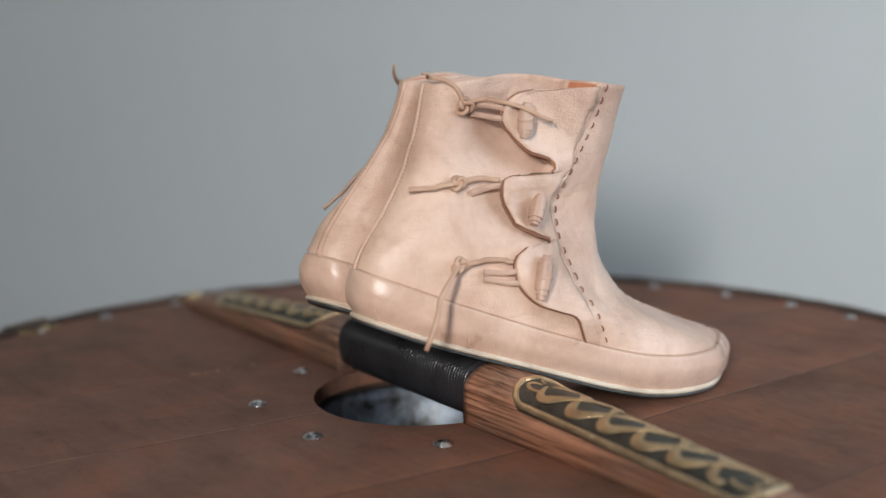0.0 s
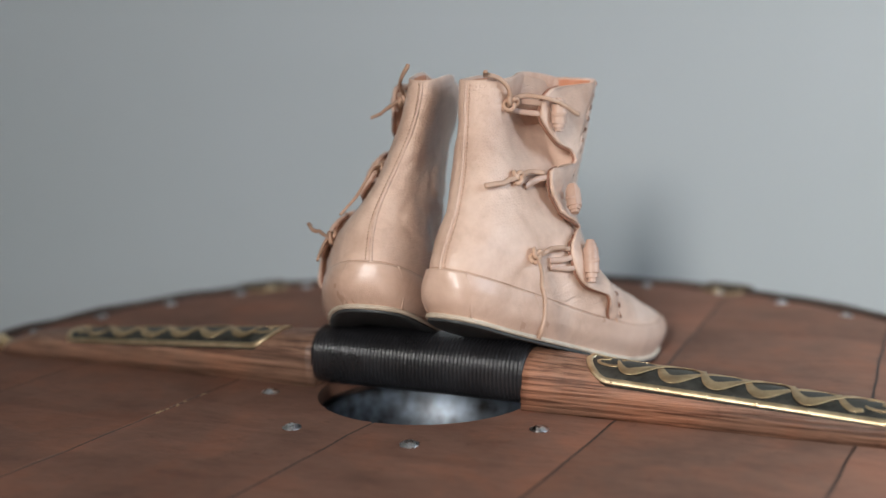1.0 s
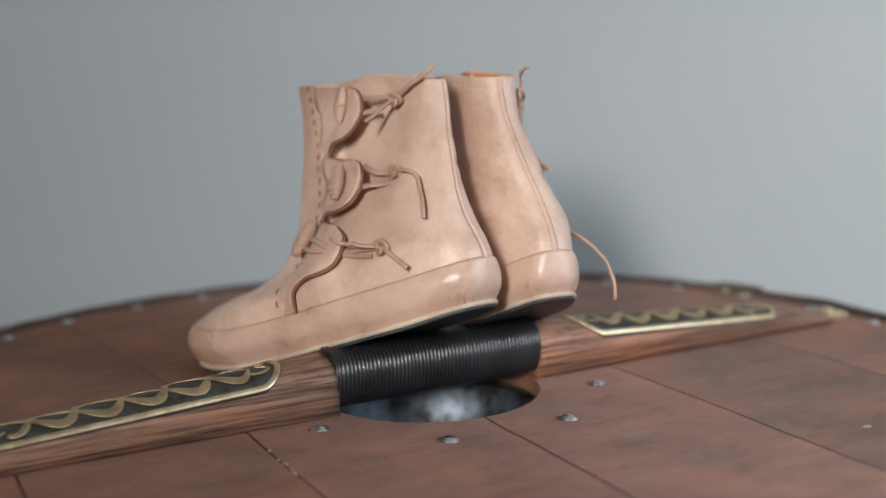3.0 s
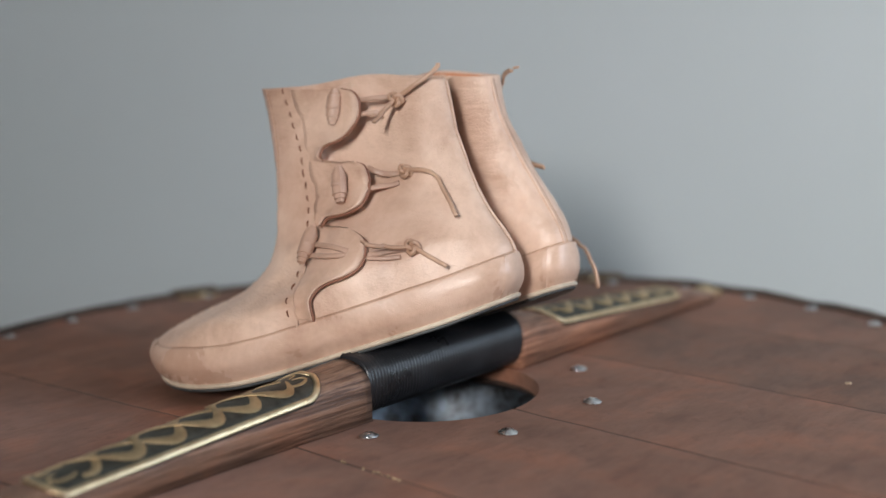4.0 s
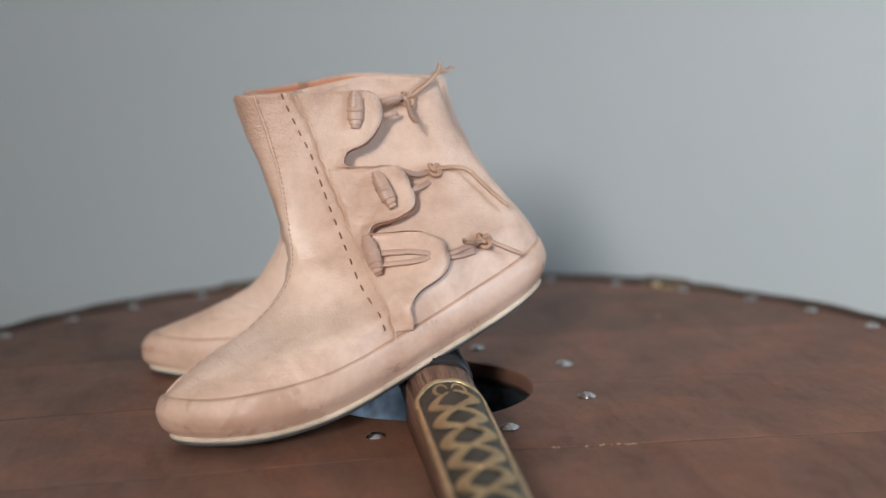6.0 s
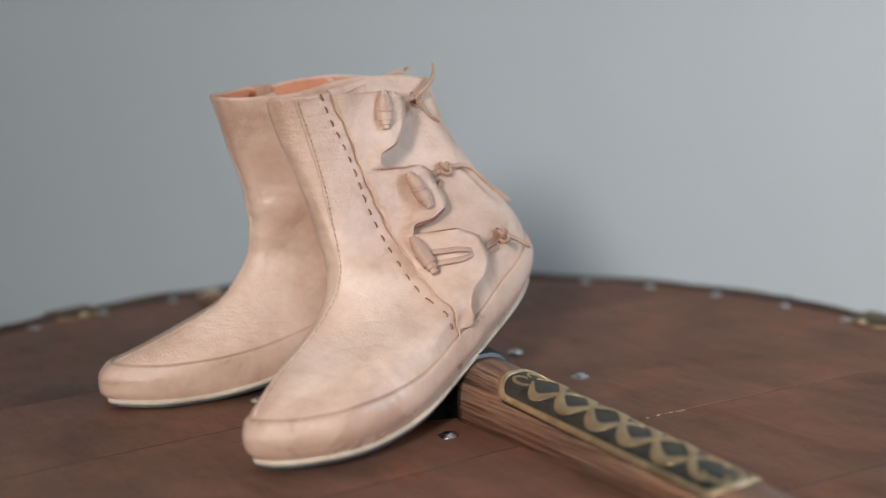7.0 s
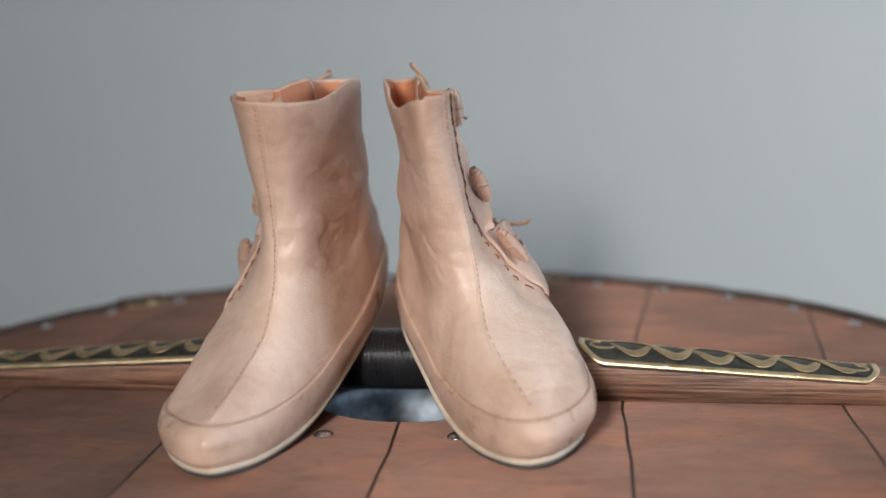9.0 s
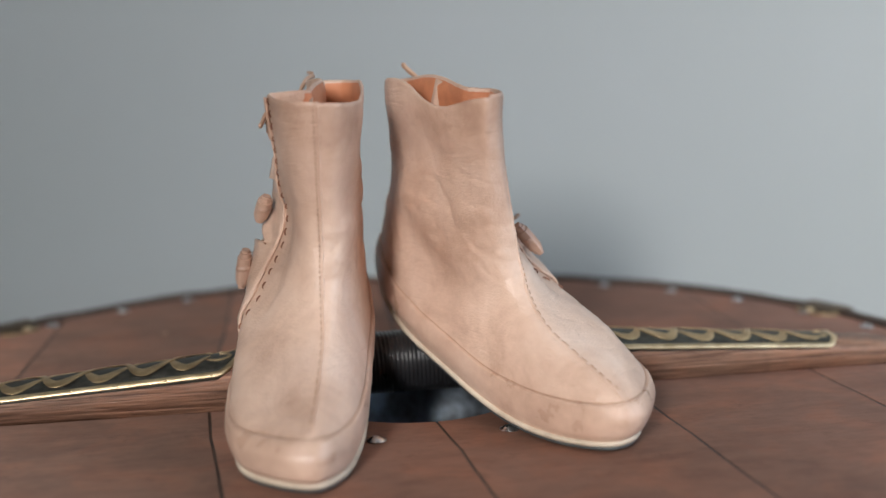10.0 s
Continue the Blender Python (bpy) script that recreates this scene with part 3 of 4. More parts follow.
    def tuck(self, u, w, tau):
        """How far the rear quarter lies inside the flap."""
        e, b = self.edge(w), self.back(tau)
        behind = smoothstep(0.0, 0.07, u - b) if self.hand < 0 else smoothstep(0.052, 0.100, u)
        return self.gap * smoothstep(*self.gap_from, tau) * smoothstep(0.0, 0.012, e - u) * behind

    def at(self, a, tau, tucked=False):
        u, q, w = self.raw(a, tau)
        if tucked and math.sin(a) > 0:
            q -= self.tuck(u, w, tau)
        p = Vector((u, q, w))
        if tau > 0.001:
            d = noise.noise(p * 26 + Vector((self.seed, 0, 0))) * 0.0011 + noise.noise(p * 70 + Vector((0, self.seed, 0))) * 0.0004
            crease = smoothstep(0.25, 0.4, tau) * (1 - 0.65 * smoothstep(0.62, 0.85, tau)) * (1.0 if math.sin(a) < 0 else 0.55)
            wave = noise.noise(Vector((p.x * 22 + p.z * 34, p.y * 12, p.z * 44 - p.x * 20 + self.seed)))
            d += crease * (0.0022 * wave - 0.0010 * max(0, 0.12 - abs(wave)) / 0.12)
            fine = noise.noise(Vector((p.x * 40 + p.z * 55, p.y * 25, p.z * 72 - p.x * 36 - self.seed)))
            d -= crease * 0.00065 * max(0, 0.13 - abs(fine)) / 0.13
            vamp = smoothstep(0.62, 0.74, (1 - math.cos(a)) / 2) * smoothstep(0.15, 0.2, tau) * (1 - smoothstep(0.28, 0.36, tau))
            d -= vamp * 0.0009 * max(0, math.sin(p.x * 340 + 3 * noise.noise(p * 30))) ** 6
            d *= min(1, tau / 0.1)
            q += d * math.sin(a) * 1.2
            u += -d * math.cos(a)
        return Vector((u, q * self.hand, w))

    def normal(self, a, tau, tucked=False):
        e = 0.01
        du = self.at(a + e, tau, tucked) - self.at(a - e, tau, tucked)
        t0, t1 = max(tau - e, 0), min(tau + e, 1)
        dw = self.at(a, t1, tucked) - self.at(a, t0, tucked)
        n = du.cross(dw).normalized()
        out = Vector((-math.cos(a) , math.sin(a) * self.hand, 0))
        return n if n.dot(out) >= 0 else -n

    def shell(self, a, tau, off, tucked=False):
        return self.at(a, tau, tucked) + self.normal(a, tau, tucked) * off

    def side(self, u, w, off=0.0, on_quarter=False):
        """Point and normal on the toggle side at u, w, lifted by off."""
        tau = (w - self.low(u)) / (self.high(u) - self.low(u))
        t = min(max(tau, 0), 1)
        b, f = self.back(t), self.front(t)
        s = min(max((u - b) / (f - b), 0.02), 0.98)
        a = math.acos(1 - 2 * s)
        n = self.normal(a, t)
        if on_quarter:
            off -= self.tuck(u, w, t) * (1 - smoothstep(0.072, 0.090, u))
        return self.at(a, t) + n * off + Vector((0, 0, max(w - self.high(u), 0))), n

    def tau_at(self, a, h):
        """tau at a height h over the welt."""
        tau = h / 0.18
        for _ in range(6):
            s = (1 - math.cos(a)) / 2
            u = self.back(tau) + (self.front(tau) - self.back(tau)) * s
            tau = h / (self.high(u) - self.low(u))
        return tau


def strap(boot, name, pts, width, thick, mat, parent, n=22):
    """A leather strap on the boot's side through (u, w, off)."""
    bm = bmesh.new()
    ps = [boot.side(float(u), float(w), float(o), True) for u, w, o in spline(pts, n)]
    ribbon(bm, [p for p, q in ps], [q for p, q in ps], width, thick)
    return part(name, bm, mat, parent)


def knot(boot, u, w, size, parent, off=0.002):
    c, n = boot.side(u, w, off, True)
    x = n.orthogonal().normalized()
    y = n.cross(x)
    bm = bmesh.new()
    pts = []
    for k in range(37):
        t = 2 * math.pi * k / 36
        r = size * (0.62 + 0.34 * math.cos(3 * t))
        pts.append(c + x * r * math.cos(2 * t) * 1.25 + y * r * math.sin(2 * t) + n * (size * 0.45 * math.sin(3 * t) + size * 0.3))
    tube(bm, pts, 0.00155, 7, False)
    part("knot", bm, LEATHER_LACE, parent, "tight knot in the leather lace")


def toggle(boot, e0, e1, off, parent, seed):
    """A toggle of rolled leather strip between two side points."""
    p0, n0 = boot.side(*e0, off + 0.0008)
    p1, n1 = boot.side(*e1, off + 0.0013)
    ax = p1 - p0
    ln = ax.length
    m = Matrix.Translation(p0) @ ax.to_track_quat("Z", "Y").to_matrix().to_4x4()
    bm = bmesh.new()
    r = 0.0043
    prof = [(0.0006, 0.004 * ln)]
    # a strip rolled up: narrow core, wider turns stepping out to the belly
    for r0, r1, z0, z1 in ((0.0023, 0.0024, 0.0, 0.08), (0.0034, 0.0035, 0.08, 0.19), (0.0045, r + 0.0004, 0.19, 0.46), (r + 0.0004, 0.0045, 0.46, 0.78), (0.0035, 0.0034, 0.78, 0.90), (0.0024, 0.0023, 0.90, 1.0)):
        prof += [(r0, z0 * ln + 0.0001), (r1, z1 * ln - 0.0001)]
    prof.append((0.0006, 0.996 * ln))
    rows = []
    for k, (rr, z) in enumerate(prof):
        rows.append([m @ Vector(((rr + 0.0008 * j / 24) * math.cos(j * 2 * math.pi / 24 + seed), (rr + 0.0008 * j / 24) * math.sin(j * 2 * math.pi / 24 + seed) * 0.92, z)) for j in range(24)])
    grid(bm, rows, True, True)
    t = part("toggle", bm, LEATHER_TOGGLE, parent, "rolled leather toggle")
    t.data.set_sharp_from_angle(angle=radians(38))
    bm = bmesh.new()
    rows = []
    for z in (0.42 * ln, 0.43 * ln, 0.53 * ln, 0.54 * ln):
        rr = r + (0.0011 if 0.425 * ln < z < 0.535 * ln else 0.0006)
        rows.append([m @ Vector((rr * math.cos(j * 2 * math.pi / 18), rr * math.sin(j * 2 * math.pi / 18) * 0.9, z + 0.001 * math.sin(j * 2 * math.pi / 18))) for j in range(18)])
    grid(bm, rows, True)
    part("wrap", bm, LEATHER_TOGGLE, t)


def build_boot(boot, label, spec):
    top = thing("ankle_boot", label, "boot", "pair of boots")
    boot.edge = curve([p[1] for p in spec["edge"]][::-1], [p[0] for p in spec["edge"]][::-1])
    N, M = 150, 84
    ring = [2 * math.pi * (k + 0.5) / N for k in range(N)]
    ring = [a + 0.55 * math.sin(a) for a in ring]  # closer together round the toe
    # upper, with a folded lip at the collar
    bm = bmesh.new()
    taus = [(j / M) ** 0.9 for j in range(M + 1)]
    rows = [[boot.at(a, t, True) for a in ring] for t in taus]
    rows.append([boot.shell(a, 1, -0.0007, True) + Vector((0, 0, 0.0007)) for a in ring])
    rows.append([boot.shell(a, 1, -0.0017, True) + Vector((0, 0, 0.0004)) for a in ring])
    rows.append([boot.shell(a, 0.992, -0.0020, True) for a in ring])
    grid(bm, rows, True)
    part("upper", bm, LEATHER, top, "smooth undyed leather upper with creases at the ankle")
    # lining and insole
    bm = bmesh.new()
    rows = [[boot.shell(a, t, -0.0021 - 0.0012 * (1 - smoothstep(0.97, 0.99, t)), True) for a in ring] for t in [0.993, 0.985] + [0.97 - 0.03 * j for j in range(20)]]
    vs = grid(bm, rows, True)
    bm.faces.new(vs[-1])
    part("lining", bm, LINING, top, "orange-brown leather lining")
    # band of pebbled leather round the foot
    bm = bmesh.new()
    def band_height(a):
        """Height of the band: lower round the toe and on the inner side."""
        s = (1 - math.cos(a)) / 2
        mid = spec["band"] if math.sin(a) > 0 else 0.0240
        k = smoothstep(0.1, 0.45, s)
        return (0.0275 * (1 - k) + mid * k) * (1 - smoothstep(0.8, 0.97, s)) + 0.0236 * smoothstep(0.8, 0.97, s)

    off = curve([0, 0.2, 0.5, 0.8, 0.94, 0.985, 1], [0.0010, 0.0018, 0.0021, 0.0020, 0.0018, 0.0013, -0.0003])
    rows = []
    for h in [0.006 + 0.994 * j / 22 for j in range(23)] + [0.985, 1.0]:
        h = min(h, 1.0)
        rows.append([boot.shell(a, boot.tau_at(a, band_height(a) * h), off(h)) for a in ring])
    rows[-3:] = [rows[-2], rows[-1]]
    grid(bm, rows, True)
    part("foot_band", bm, LEATHER_BAND, top, "pebbled leather band sewn round the foot")
    bm = bmesh.new()
    rows = [boot.shell(a, boot.tau_at(a, band_height(a) + 0.0004), 0.0002) for a in ring]
    tube(bm, rows + rows[:2], 0.0004, 6, False)
    part("band_stitching", bm, LEATHER_LACE, top, "fine brown seam along the band")
    # short upright seams in the band
    for a in spec["band_seams"]:
        bm = bmesh.new()
        tube(bm, [boot.shell(a, boot.tau_at(a, 0.001 + (band_height(a) - 0.001) * k / 8), 0.0015) for k in range(9)], 0.0007, 6)
        part("band_seam", bm, LEATHER_BAND, top)
    # pale midsole and dark tread
    for name, mat, z0, z1, g, lab in (("midsole", WELT, -0.0025, 0.0004, 0.0034, "pale midsole edge"), ("tread", RUBBER, -0.0049, -0.0025, 0.0020, "dark rubber tread")):
        bm = bmesh.new()
        rows = []
        for off, z in ((-0.004, z0), (g - 0.0006, z0), (g, (z0 + z1) / 2), (g - 0.0006, z1), (-0.004, z1)):
            row = []
            for a in ring:
                p, n = boot.at(a, 0), boot.normal(a, 0.02)
                n = Vector((n.x, n.y, 0)).normalized()
                row.append(p + n * off + Vector((0, 0, z)))
            rows.append(row)
        vs = grid(bm, rows, True)
        bm.faces.new(vs[0][::-1])
        bm.faces.new(vs[-1])
        part(name, bm, mat, top, lab)
    # heel and instep seams
    for name, a, t0, t1, r in (("heel_seam", 0.0, 0.02, 0.995, 0.0013), ("instep_seam", math.pi, 0.13, 0.995, 0.0008)):
        bm = bmesh.new()
        ts = [t0 + (t1 - t0) * k / 60 for k in range(61)]
        pts = [boot.shell(a - (boot.seam * smoothstep(0.3, 0.9, t) if a > 1 else 0), t, 0.0 if name == "heel_seam" else -0.0001) for t in ts]
        tube(bm, pts, r, 6)
        part(name, bm, LEATHER, top, "raised closed seam")
    # fine stitching beside both seams
    for name, a, t0, t1, side in (("heel_stitching", 0.0, 0.17, 0.985, 0.045), ("instep_stitching", math.pi, 0.15, 0.985, -0.045)):
        bm = bmesh.new()
        t = t0
        while t < t1:
            b = a - (boot.seam * smoothstep(0.3, 0.9, t) if a > 1 else 0) + side
            tube(bm, [boot.shell(b, t + 0.0105 * k / 2, (0.0001, 0.0006, 0.0001)[k]) for k in range(3)], 0.00036, 5)
            t += 0.0165
        part(name, bm, LEATHER_LACE, top, "row of fine brown stitches")
    # front flap with three scalloped tabs
    edge = boot.edge
    lift = spec["lift"]
    bm = bmesh.new()
    tops, lows = [], []
    for tab in spec["scallop"]:
        for u, w in spline(tab, 46):
            row_t, row_b = [], []
            for j in range(11):
                t = j / 10
                uu = edge(w) + (float(u) - edge(w)) * t
                h = 0.0019 + lift * t * t * smoothstep(0.050, 0.066, w) + 0.0005 * math.sin(uu * 300 + w * 190)
                row_t.append(boot.side(uu, float(w), h)[0])
                row_b.append(boot.side(uu, float(w), h - 0.0019)[0])
            tops.append(row_t + row_b[::-1])
    grid(bm, tops, True, True)
    flap = part("flap", bm, LEATHER, top, "front flap cut into three rounded tabs")
    # dark tube along each tab's edge, standing in for shade in the gap
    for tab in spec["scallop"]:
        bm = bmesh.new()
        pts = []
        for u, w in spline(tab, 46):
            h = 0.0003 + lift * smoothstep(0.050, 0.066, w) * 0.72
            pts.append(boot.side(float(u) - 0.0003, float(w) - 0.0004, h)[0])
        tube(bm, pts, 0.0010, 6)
        part("tab_gap_shade", bm, THREAD_AND_SHADE, flap, "dark strip standing in for shade under the tab")
    bm = bmesh.new()
    tube(bm, [boot.side(edge(w) + 0.0006 * math.sin(w * 420), w, 0.0013)[0] for w in [spec["edge"][-1][1] + (spec["edge"][0][1] - 0.004 - spec["edge"][-1][1]) * k / 70 for k in range(71)]], 0.0007, 6)
    part("flap_seam", bm, LEATHER, top, "raised seam where the flap is sewn on")
    # running stitch of thong beside the flap
    line = spline(spec["stitch"], 200)
    dist = np.concatenate([[0], np.cumsum([np.linalg.norm(b - a) for a, b in zip(line, line[1:])])])
    step = 0.0084
    for k in range(int(dist[-1] / step)):
        i0 = int(np.searchsorted(dist, k * step + 0.001))
        i1 = min(int(np.searchsorted(dist, k * step + 0.0054)), 199)
        bm = bmesh.new()
        pts = []
        for j in range(7):
            q = line[i0] + (line[i1] - line[i0]) * j / 6
            pts.append(boot.side(float(q[0]), float(q[1]), 0.0004 + 0.0006 * math.sin(math.pi * j / 6) - (0.0012 if j in (0, 6) else 0))[0])
        tube(bm, pts, [0.00032, 0.00045, 0.00055, 0.00055, 0.00055, 0.00045, 0.00032], 6)
        part("stitch", bm, THREAD_AND_SHADE, top)
    for i, (e0, e1, off) in enumerate(spec["toggles"]):
        toggle(boot, e0, e1, off, top, i * 1.7)
    for pts, width in spec["straps"]:
        strap(boot, "loop_strap", pts, width, 0.0013, LEATHER_TOGGLE, top)
    for pts, width in spec["laces"]:
        strap(boot, "lace", pts, width, 0.0018, LEATHER_LACE, top, 30)
    for u, w, size in spec["knots"]:
        knot(boot, u, w, size, top)
    # rear quarter curling inside the front of the collar
    bm = bmesh.new()
    a0 = math.acos(1 - 2 * spec["curl"][0])
    p0, p2 = boot.shell(a0, 0.98, -0.003, True), Vector((spec["curl"][1], spec["curl"][2] * boot.hand, 0.208))
    p1 = (p0 + p2) / 2 + Vector((0.006, 0.008 * boot.hand, 0.002))
    rows = []
    for k in range(21):
        t = k / 20
        p = p0 * (1 - t) ** 2 + p1 * 2 * t * (1 - t) + p2 * t * t
        d = ((p1 - p0) * (1 - t) + (p2 - p1) * t)
        n = Vector((-d.y, d.x, 0)).normalized() * 0.0008
        hi = boot.high(p.x) - 0.0015 - 0.0065 * t
        rows.append([Vector((p.x, p.y, hi)) + n, Vector((p.x - 0.016, p.y, 0.182)) + n, Vector((p.x - 0.016, p.y, 0.182)) - n, Vector((p.x, p.y, hi)) - n])
    grid(bm, rows, True, True)
    part("inner_quarter", bm, LEATHER, top, "free edge of the rear quarter")
    return top


LEFT = Boot(+1, 2.0, -0.017, (-0.0035, -0.0035, -0.0035, -0.0035, -0.003, -0.002, -0.001) + (0,) * 8, 0.015, [-0.033, -0.037, -0.036, -0.031, -0.0235, -0.027], [1.0, 0.98, 0.76, 0.60, 0.48],
            [0.060, 0.067, 0.063, 0.052, 0.038, 0.023, 0.0150, 0.0105, 0.0085], 0.012, (0.25, 0.75), 0.085, 0.32, 0.0, -0.004, 0.5, 0.22)
LEFT.dip = 0.0115
LEFT_SPEC = dict(
    band_seams=(0.25, 2 * math.pi - 0.35), band=0.0265, lift=0.0048, curl=(0.42, 0.170, -0.020),
    edge=[(0.1623, 0.2134), (0.1569, 0.2011), (0.149, 0.1834), (0.143, 0.1586), (0.1351, 0.1332), (0.1307, 0.1078), (0.1282, 0.0784), (0.1253, 0.0579), (0.1240, 0.046)],
    stitch=[(0.1678, 0.2105), (0.1608, 0.1926), (0.1513, 0.1695), (0.1453, 0.1445), (0.1392, 0.1191), (0.1361, 0.09), (0.1339, 0.0715), (0.1309, 0.058), (0.1300, 0.0535)],
    scallop=[[(0.118, 0.2085), (0.108, 0.206), (0.1035, 0.198), (0.105, 0.187), (0.1157, 0.175), (0.1283, 0.1702), (0.1321, 0.1634), (0.1287, 0.1604)],
             [(0.110, 0.1600), (0.097, 0.1575), (0.0906, 0.1452), (0.0925, 0.1327), (0.1029, 0.126), (0.1175, 0.1222), (0.1221, 0.1163)],
             [(0.0945, 0.1158), (0.083, 0.1092), (0.0821, 0.0964), (0.0904, 0.0878), (0.1072, 0.0798), (0.1147, 0.0711), (0.1139, 0.0635), (0.1132, 0.0575)]],
    toggles=[((0.1205, 0.2085), (0.1225, 0.1844), 0.0050), ((0.1129, 0.1558), (0.1055, 0.1312), 0.0070), ((0.1248, 0.1136), (0.1242, 0.0901), 0.0070)],
    straps=[([(0.106, 0.2005, 0.0012), (0.098, 0.2018, 0.0014), (0.084, 0.2032, 0.001)], 0.0032), ([(0.105, 0.1912, 0.0012), (0.098, 0.1925, 0.0016), (0.091, 0.1930, 0.0004)], 0.0032),
            ([(0.095, 0.1568, 0.001), (0.085, 0.1535, 0.0018), (0.070, 0.1552, 0.001)], 0.0036), ([(0.091, 0.143, 0.001), (0.083, 0.1455, 0.002), (0.073, 0.149, 0.0005)], 0.0036),
            ([(0.121, 0.1040, 0.005), (0.105, 0.1035, 0.0055), (0.092, 0.1020, 0.0032)], 0.0036), ([(0.121, 0.0968, 0.005), (0.107, 0.0972, 0.0056), (0.094, 0.1000, 0.0032)], 0.0034),
            ([(0.083, 0.1010, 0.001), (0.068, 0.1035, 0.0016), (0.052, 0.1065, 0.001)], 0.0034), ([(0.083, 0.0995, 0.001), (0.070, 0.0990, 0.0016), (0.058, 0.1005, 0.0006)], 0.003)],
    laces=[([(0.080, 0.2020, 0.003), (0.068, 0.2100, 0.005), (0.058, 0.2170, 0.004), (0.0525, 0.2238, 0.002)], 0.0030), ([(0.082, 0.2000, 0.003), (0.086, 0.1920, 0.009), (0.0880, 0.1825, 0.018)], 0.0028),
           ([(0.068, 0.1552, 0.003), (0.055, 0.1545, 0.004), (0.0455, 0.1505, 0.005), (0.0350, 0.1370, 0.005), (0.0255, 0.1245, 0.006)], 0.0028),
           ([(0.050, 0.1070, 0.003), (0.040, 0.1010, 0.006), (0.028, 0.0945, 0.008)], 0.0028), ([(0.051, 0.1065, 0.003), (0.063, 0.1045, 0.009), (0.078, 0.1030, 0.022)], 0.0026)],
    knots=[(0.080, 0.2015, 0.0042), (0.0685, 0.1552, 0.0040), (0.0505, 0.1066, 0.0044)],
)
RIGHT = Boot(-1, 7.0, 0.0, (0.0125, 0.0120, 0.0100, 0.0080, 0.0045, -0.001, -0.0075, -0.0030, 0.0) + (0,) * 6, 0.006, [-0.027, -0.031, -0.029, -0.025, -0.0255, -0.0285], [1.0, 1.0, 0.87, 0.74, 0.62],
             [0.055, 0.061, 0.059, 0.054, 0.044, 0.033, 0.0275, 0.028, 0.0345], 0.024, (0.42, 0.95), 0.0, 0.26, 0.28, 0.009, 0.0, 0.12)
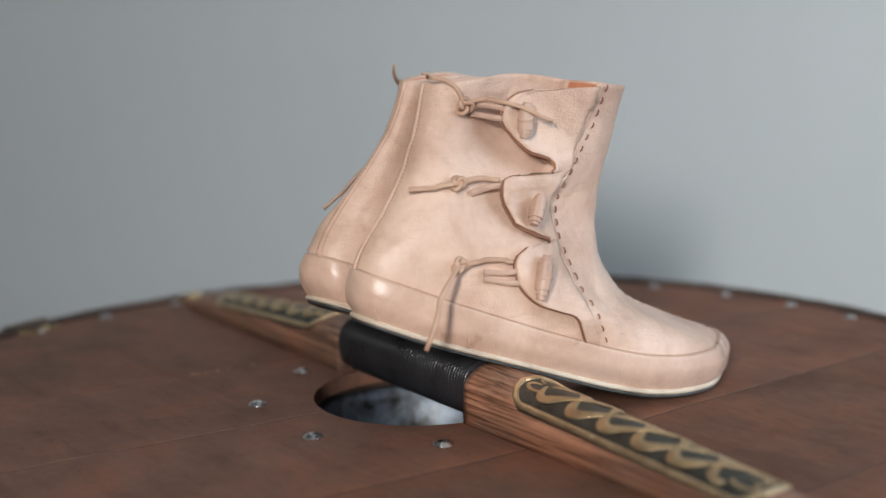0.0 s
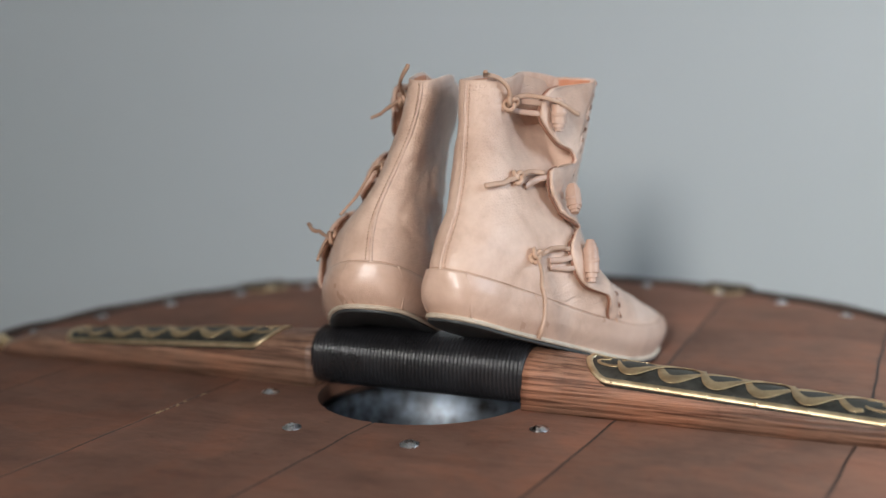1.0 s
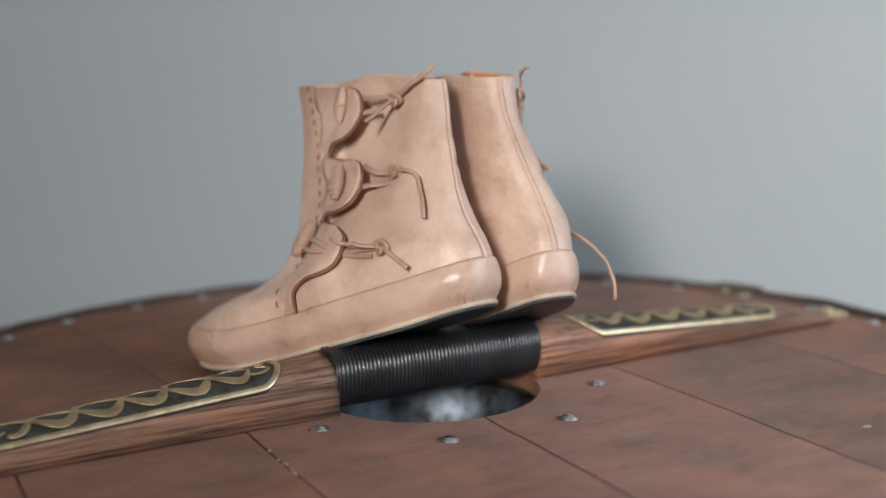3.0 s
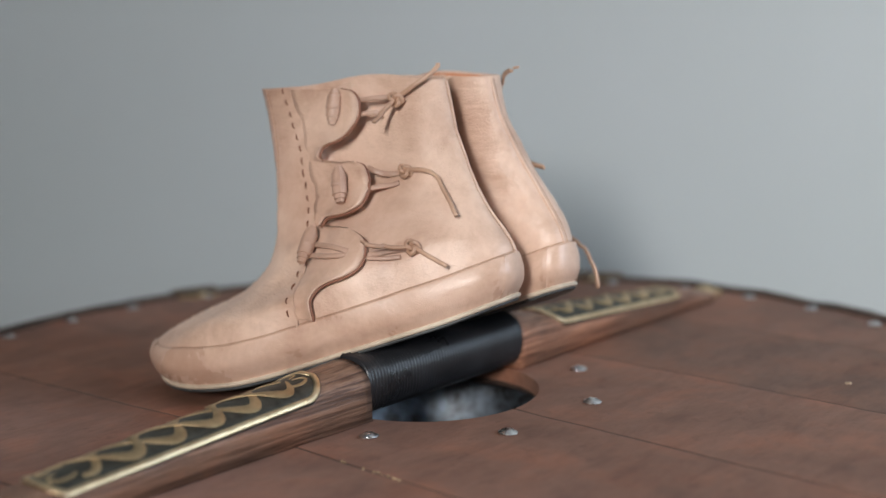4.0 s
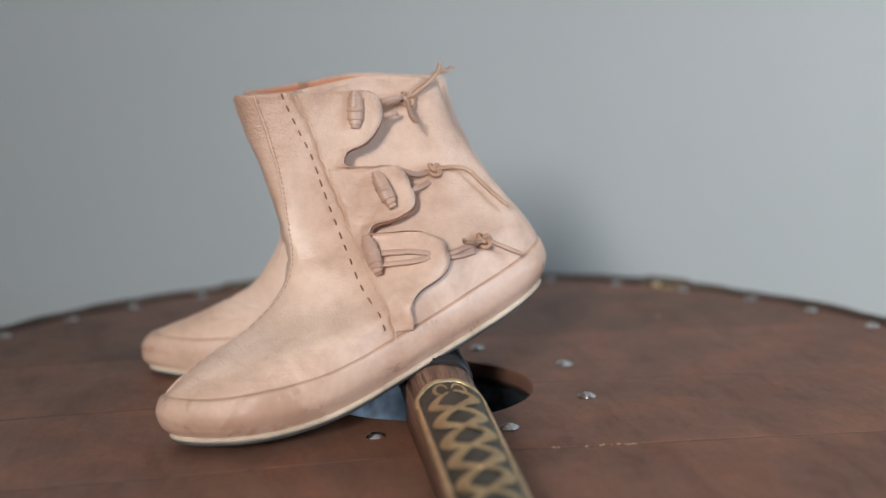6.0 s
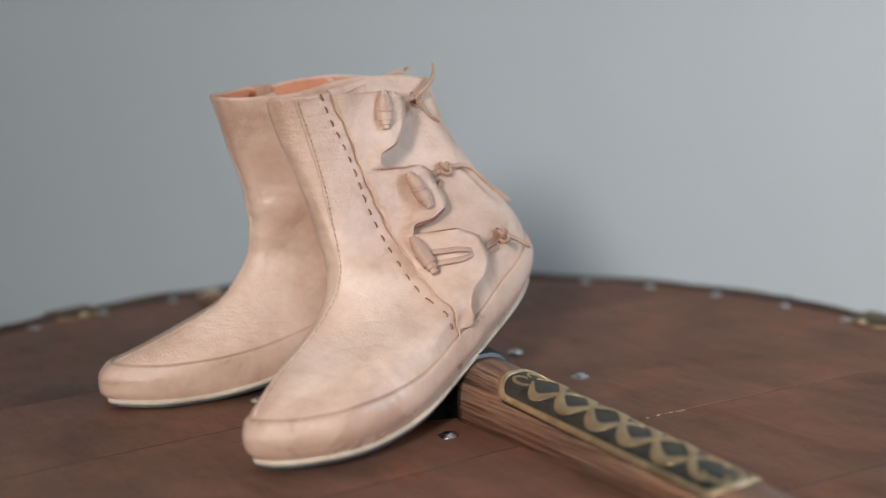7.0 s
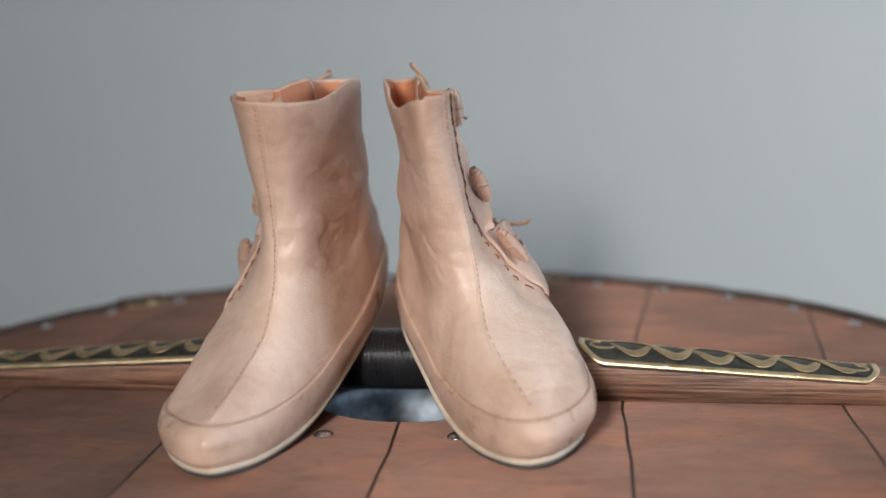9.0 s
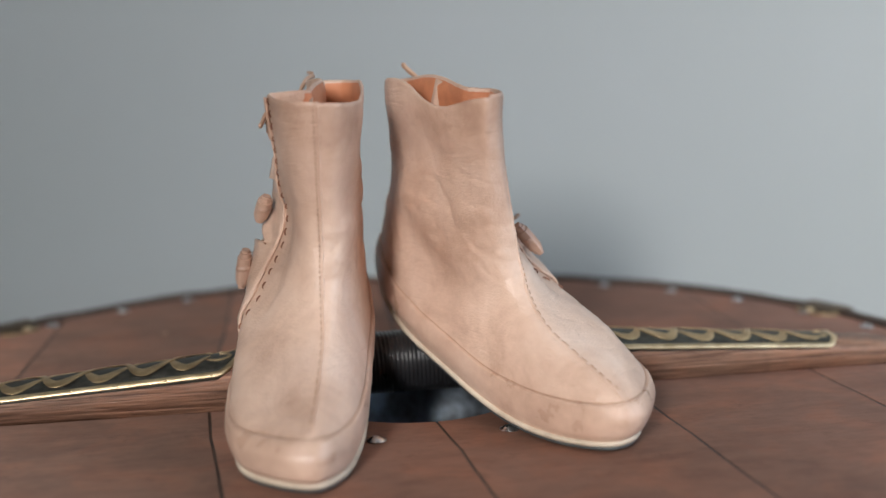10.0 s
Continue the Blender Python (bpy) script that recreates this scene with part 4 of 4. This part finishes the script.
RIGHT_SPEC = dict(
    band_seams=(0.3, 2 * math.pi - 0.3, 0.95), band=0.0240, lift=0.0040, curl=(0.40, 0.182, 0.002),
    edge=[(0.1600, 0.2128), (0.1545, 0.2011), (0.145, 0.1834), (0.1345, 0.1586), (0.1215, 0.1332), (0.1215, 0.1078), (0.1275, 0.0784), (0.136, 0.0545), (0.139, 0.043)],
    stitch=[(0.1640, 0.2100), (0.1535, 0.1862), (0.1410, 0.1637), (0.1285, 0.1395), (0.1265, 0.1217), (0.1290, 0.0955), (0.1355, 0.0723), (0.1420, 0.0520), (0.1445, 0.043)],
    scallop=[[(0.110, 0.2080), (0.098, 0.206), (0.0902, 0.1985), (0.0905, 0.186), (0.1041, 0.1695), (0.1186, 0.164), (0.1216, 0.1585), (0.1190, 0.1560)],
             [(0.097, 0.1555), (0.0845, 0.1520), (0.0825, 0.140), (0.0889, 0.1248), (0.100, 0.1180), (0.1100, 0.1141), (0.1105, 0.1120)],
             [(0.092, 0.1115), (0.0823, 0.1041), (0.0845, 0.0900), (0.0950, 0.0790), (0.1080, 0.0735), (0.121, 0.068), (0.127, 0.0560), (0.1295, 0.0495)]],
    toggles=[((0.1034, 0.2011), (0.0998, 0.1771), 0.0082), ((0.1067, 0.1433), (0.0960, 0.1219), 0.0082), ((0.0999, 0.1047), (0.0954, 0.0819), 0.0082)],
    straps=[([(0.0925, 0.1975, 0.003), (0.082, 0.1990, 0.003), (0.070, 0.2000, 0.001)], 0.0036), ([(0.0925, 0.1905, 0.003), (0.082, 0.1920, 0.003), (0.071, 0.1940, 0.001)], 0.0036),
            ([(0.087, 0.1490, 0.003), (0.078, 0.1500, 0.0045), (0.064, 0.1465, 0.001)], 0.0040),
            ([(0.086, 0.0990, 0.003), (0.076, 0.0985, 0.003), (0.062, 0.1000, 0.001)], 0.0036), ([(0.086, 0.0920, 0.003), (0.076, 0.0930, 0.003), (0.062, 0.0960, 0.001)], 0.0034)],
    laces=[([(0.066, 0.1995, 0.003), (0.064, 0.2080, 0.004), (0.059, 0.2145, 0.003), (0.052, 0.2165, 0.008), (0.046, 0.2165, 0.014)], 0.0030), ([(0.066, 0.2010, 0.004), (0.083, 0.2030, 0.006), (0.100, 0.1975, 0.013), (0.118, 0.1895, 0.014)], 0.0028),
           ([(0.083, 0.1530, 0.004), (0.070, 0.1555, 0.004), (0.056, 0.1530, 0.003), (0.044, 0.1510, 0.004), (0.035, 0.1495, 0.004), (0.0285, 0.1482, 0.005)], 0.0032),
           ([(0.0805, 0.1040, 0.004), (0.068, 0.1065, 0.004), (0.048, 0.1050, 0.003)], 0.0030), ([(0.047, 0.1050, 0.003), (0.041, 0.1000, 0.012), (0.033, 0.0900, 0.022), (0.025, 0.0700, 0.030)], 0.0030)],
    knots=[(0.067, 0.1990, 0.0048), (0.056, 0.1528, 0.0042), (0.0475, 0.1050, 0.0042)],
)
left_boot = build_boot(LEFT, "undyed tan leather ankle boot leaning inward, heel on the grip", LEFT_SPEC)
right_boot = build_boot(RIGHT, "undyed tan leather ankle boot with puckered flap, heel on the grip", RIGHT_SPEC)
LEFT_AT = pose(0.0033, -0.0734, 0.0, 0, 0, 108.5)
RIGHT_AT = pose(0.0550, -0.0773, 0.0, 0, 0, 84.2)


# ---- what moves ----
def motions():
    walk(shield, [(t, pose(0, 0, 0, 0, 0, a)) for t, a in TURN])
    walk(left_boot, [(t, pose(0, 0, 0, 0, 0, a) @ LEFT_AT) for t, a in TURN])
    walk(right_boot, [(t, pose(0, 0, 0, 0, 0, a) @ RIGHT_AT) for t, a in TURN])


motions()
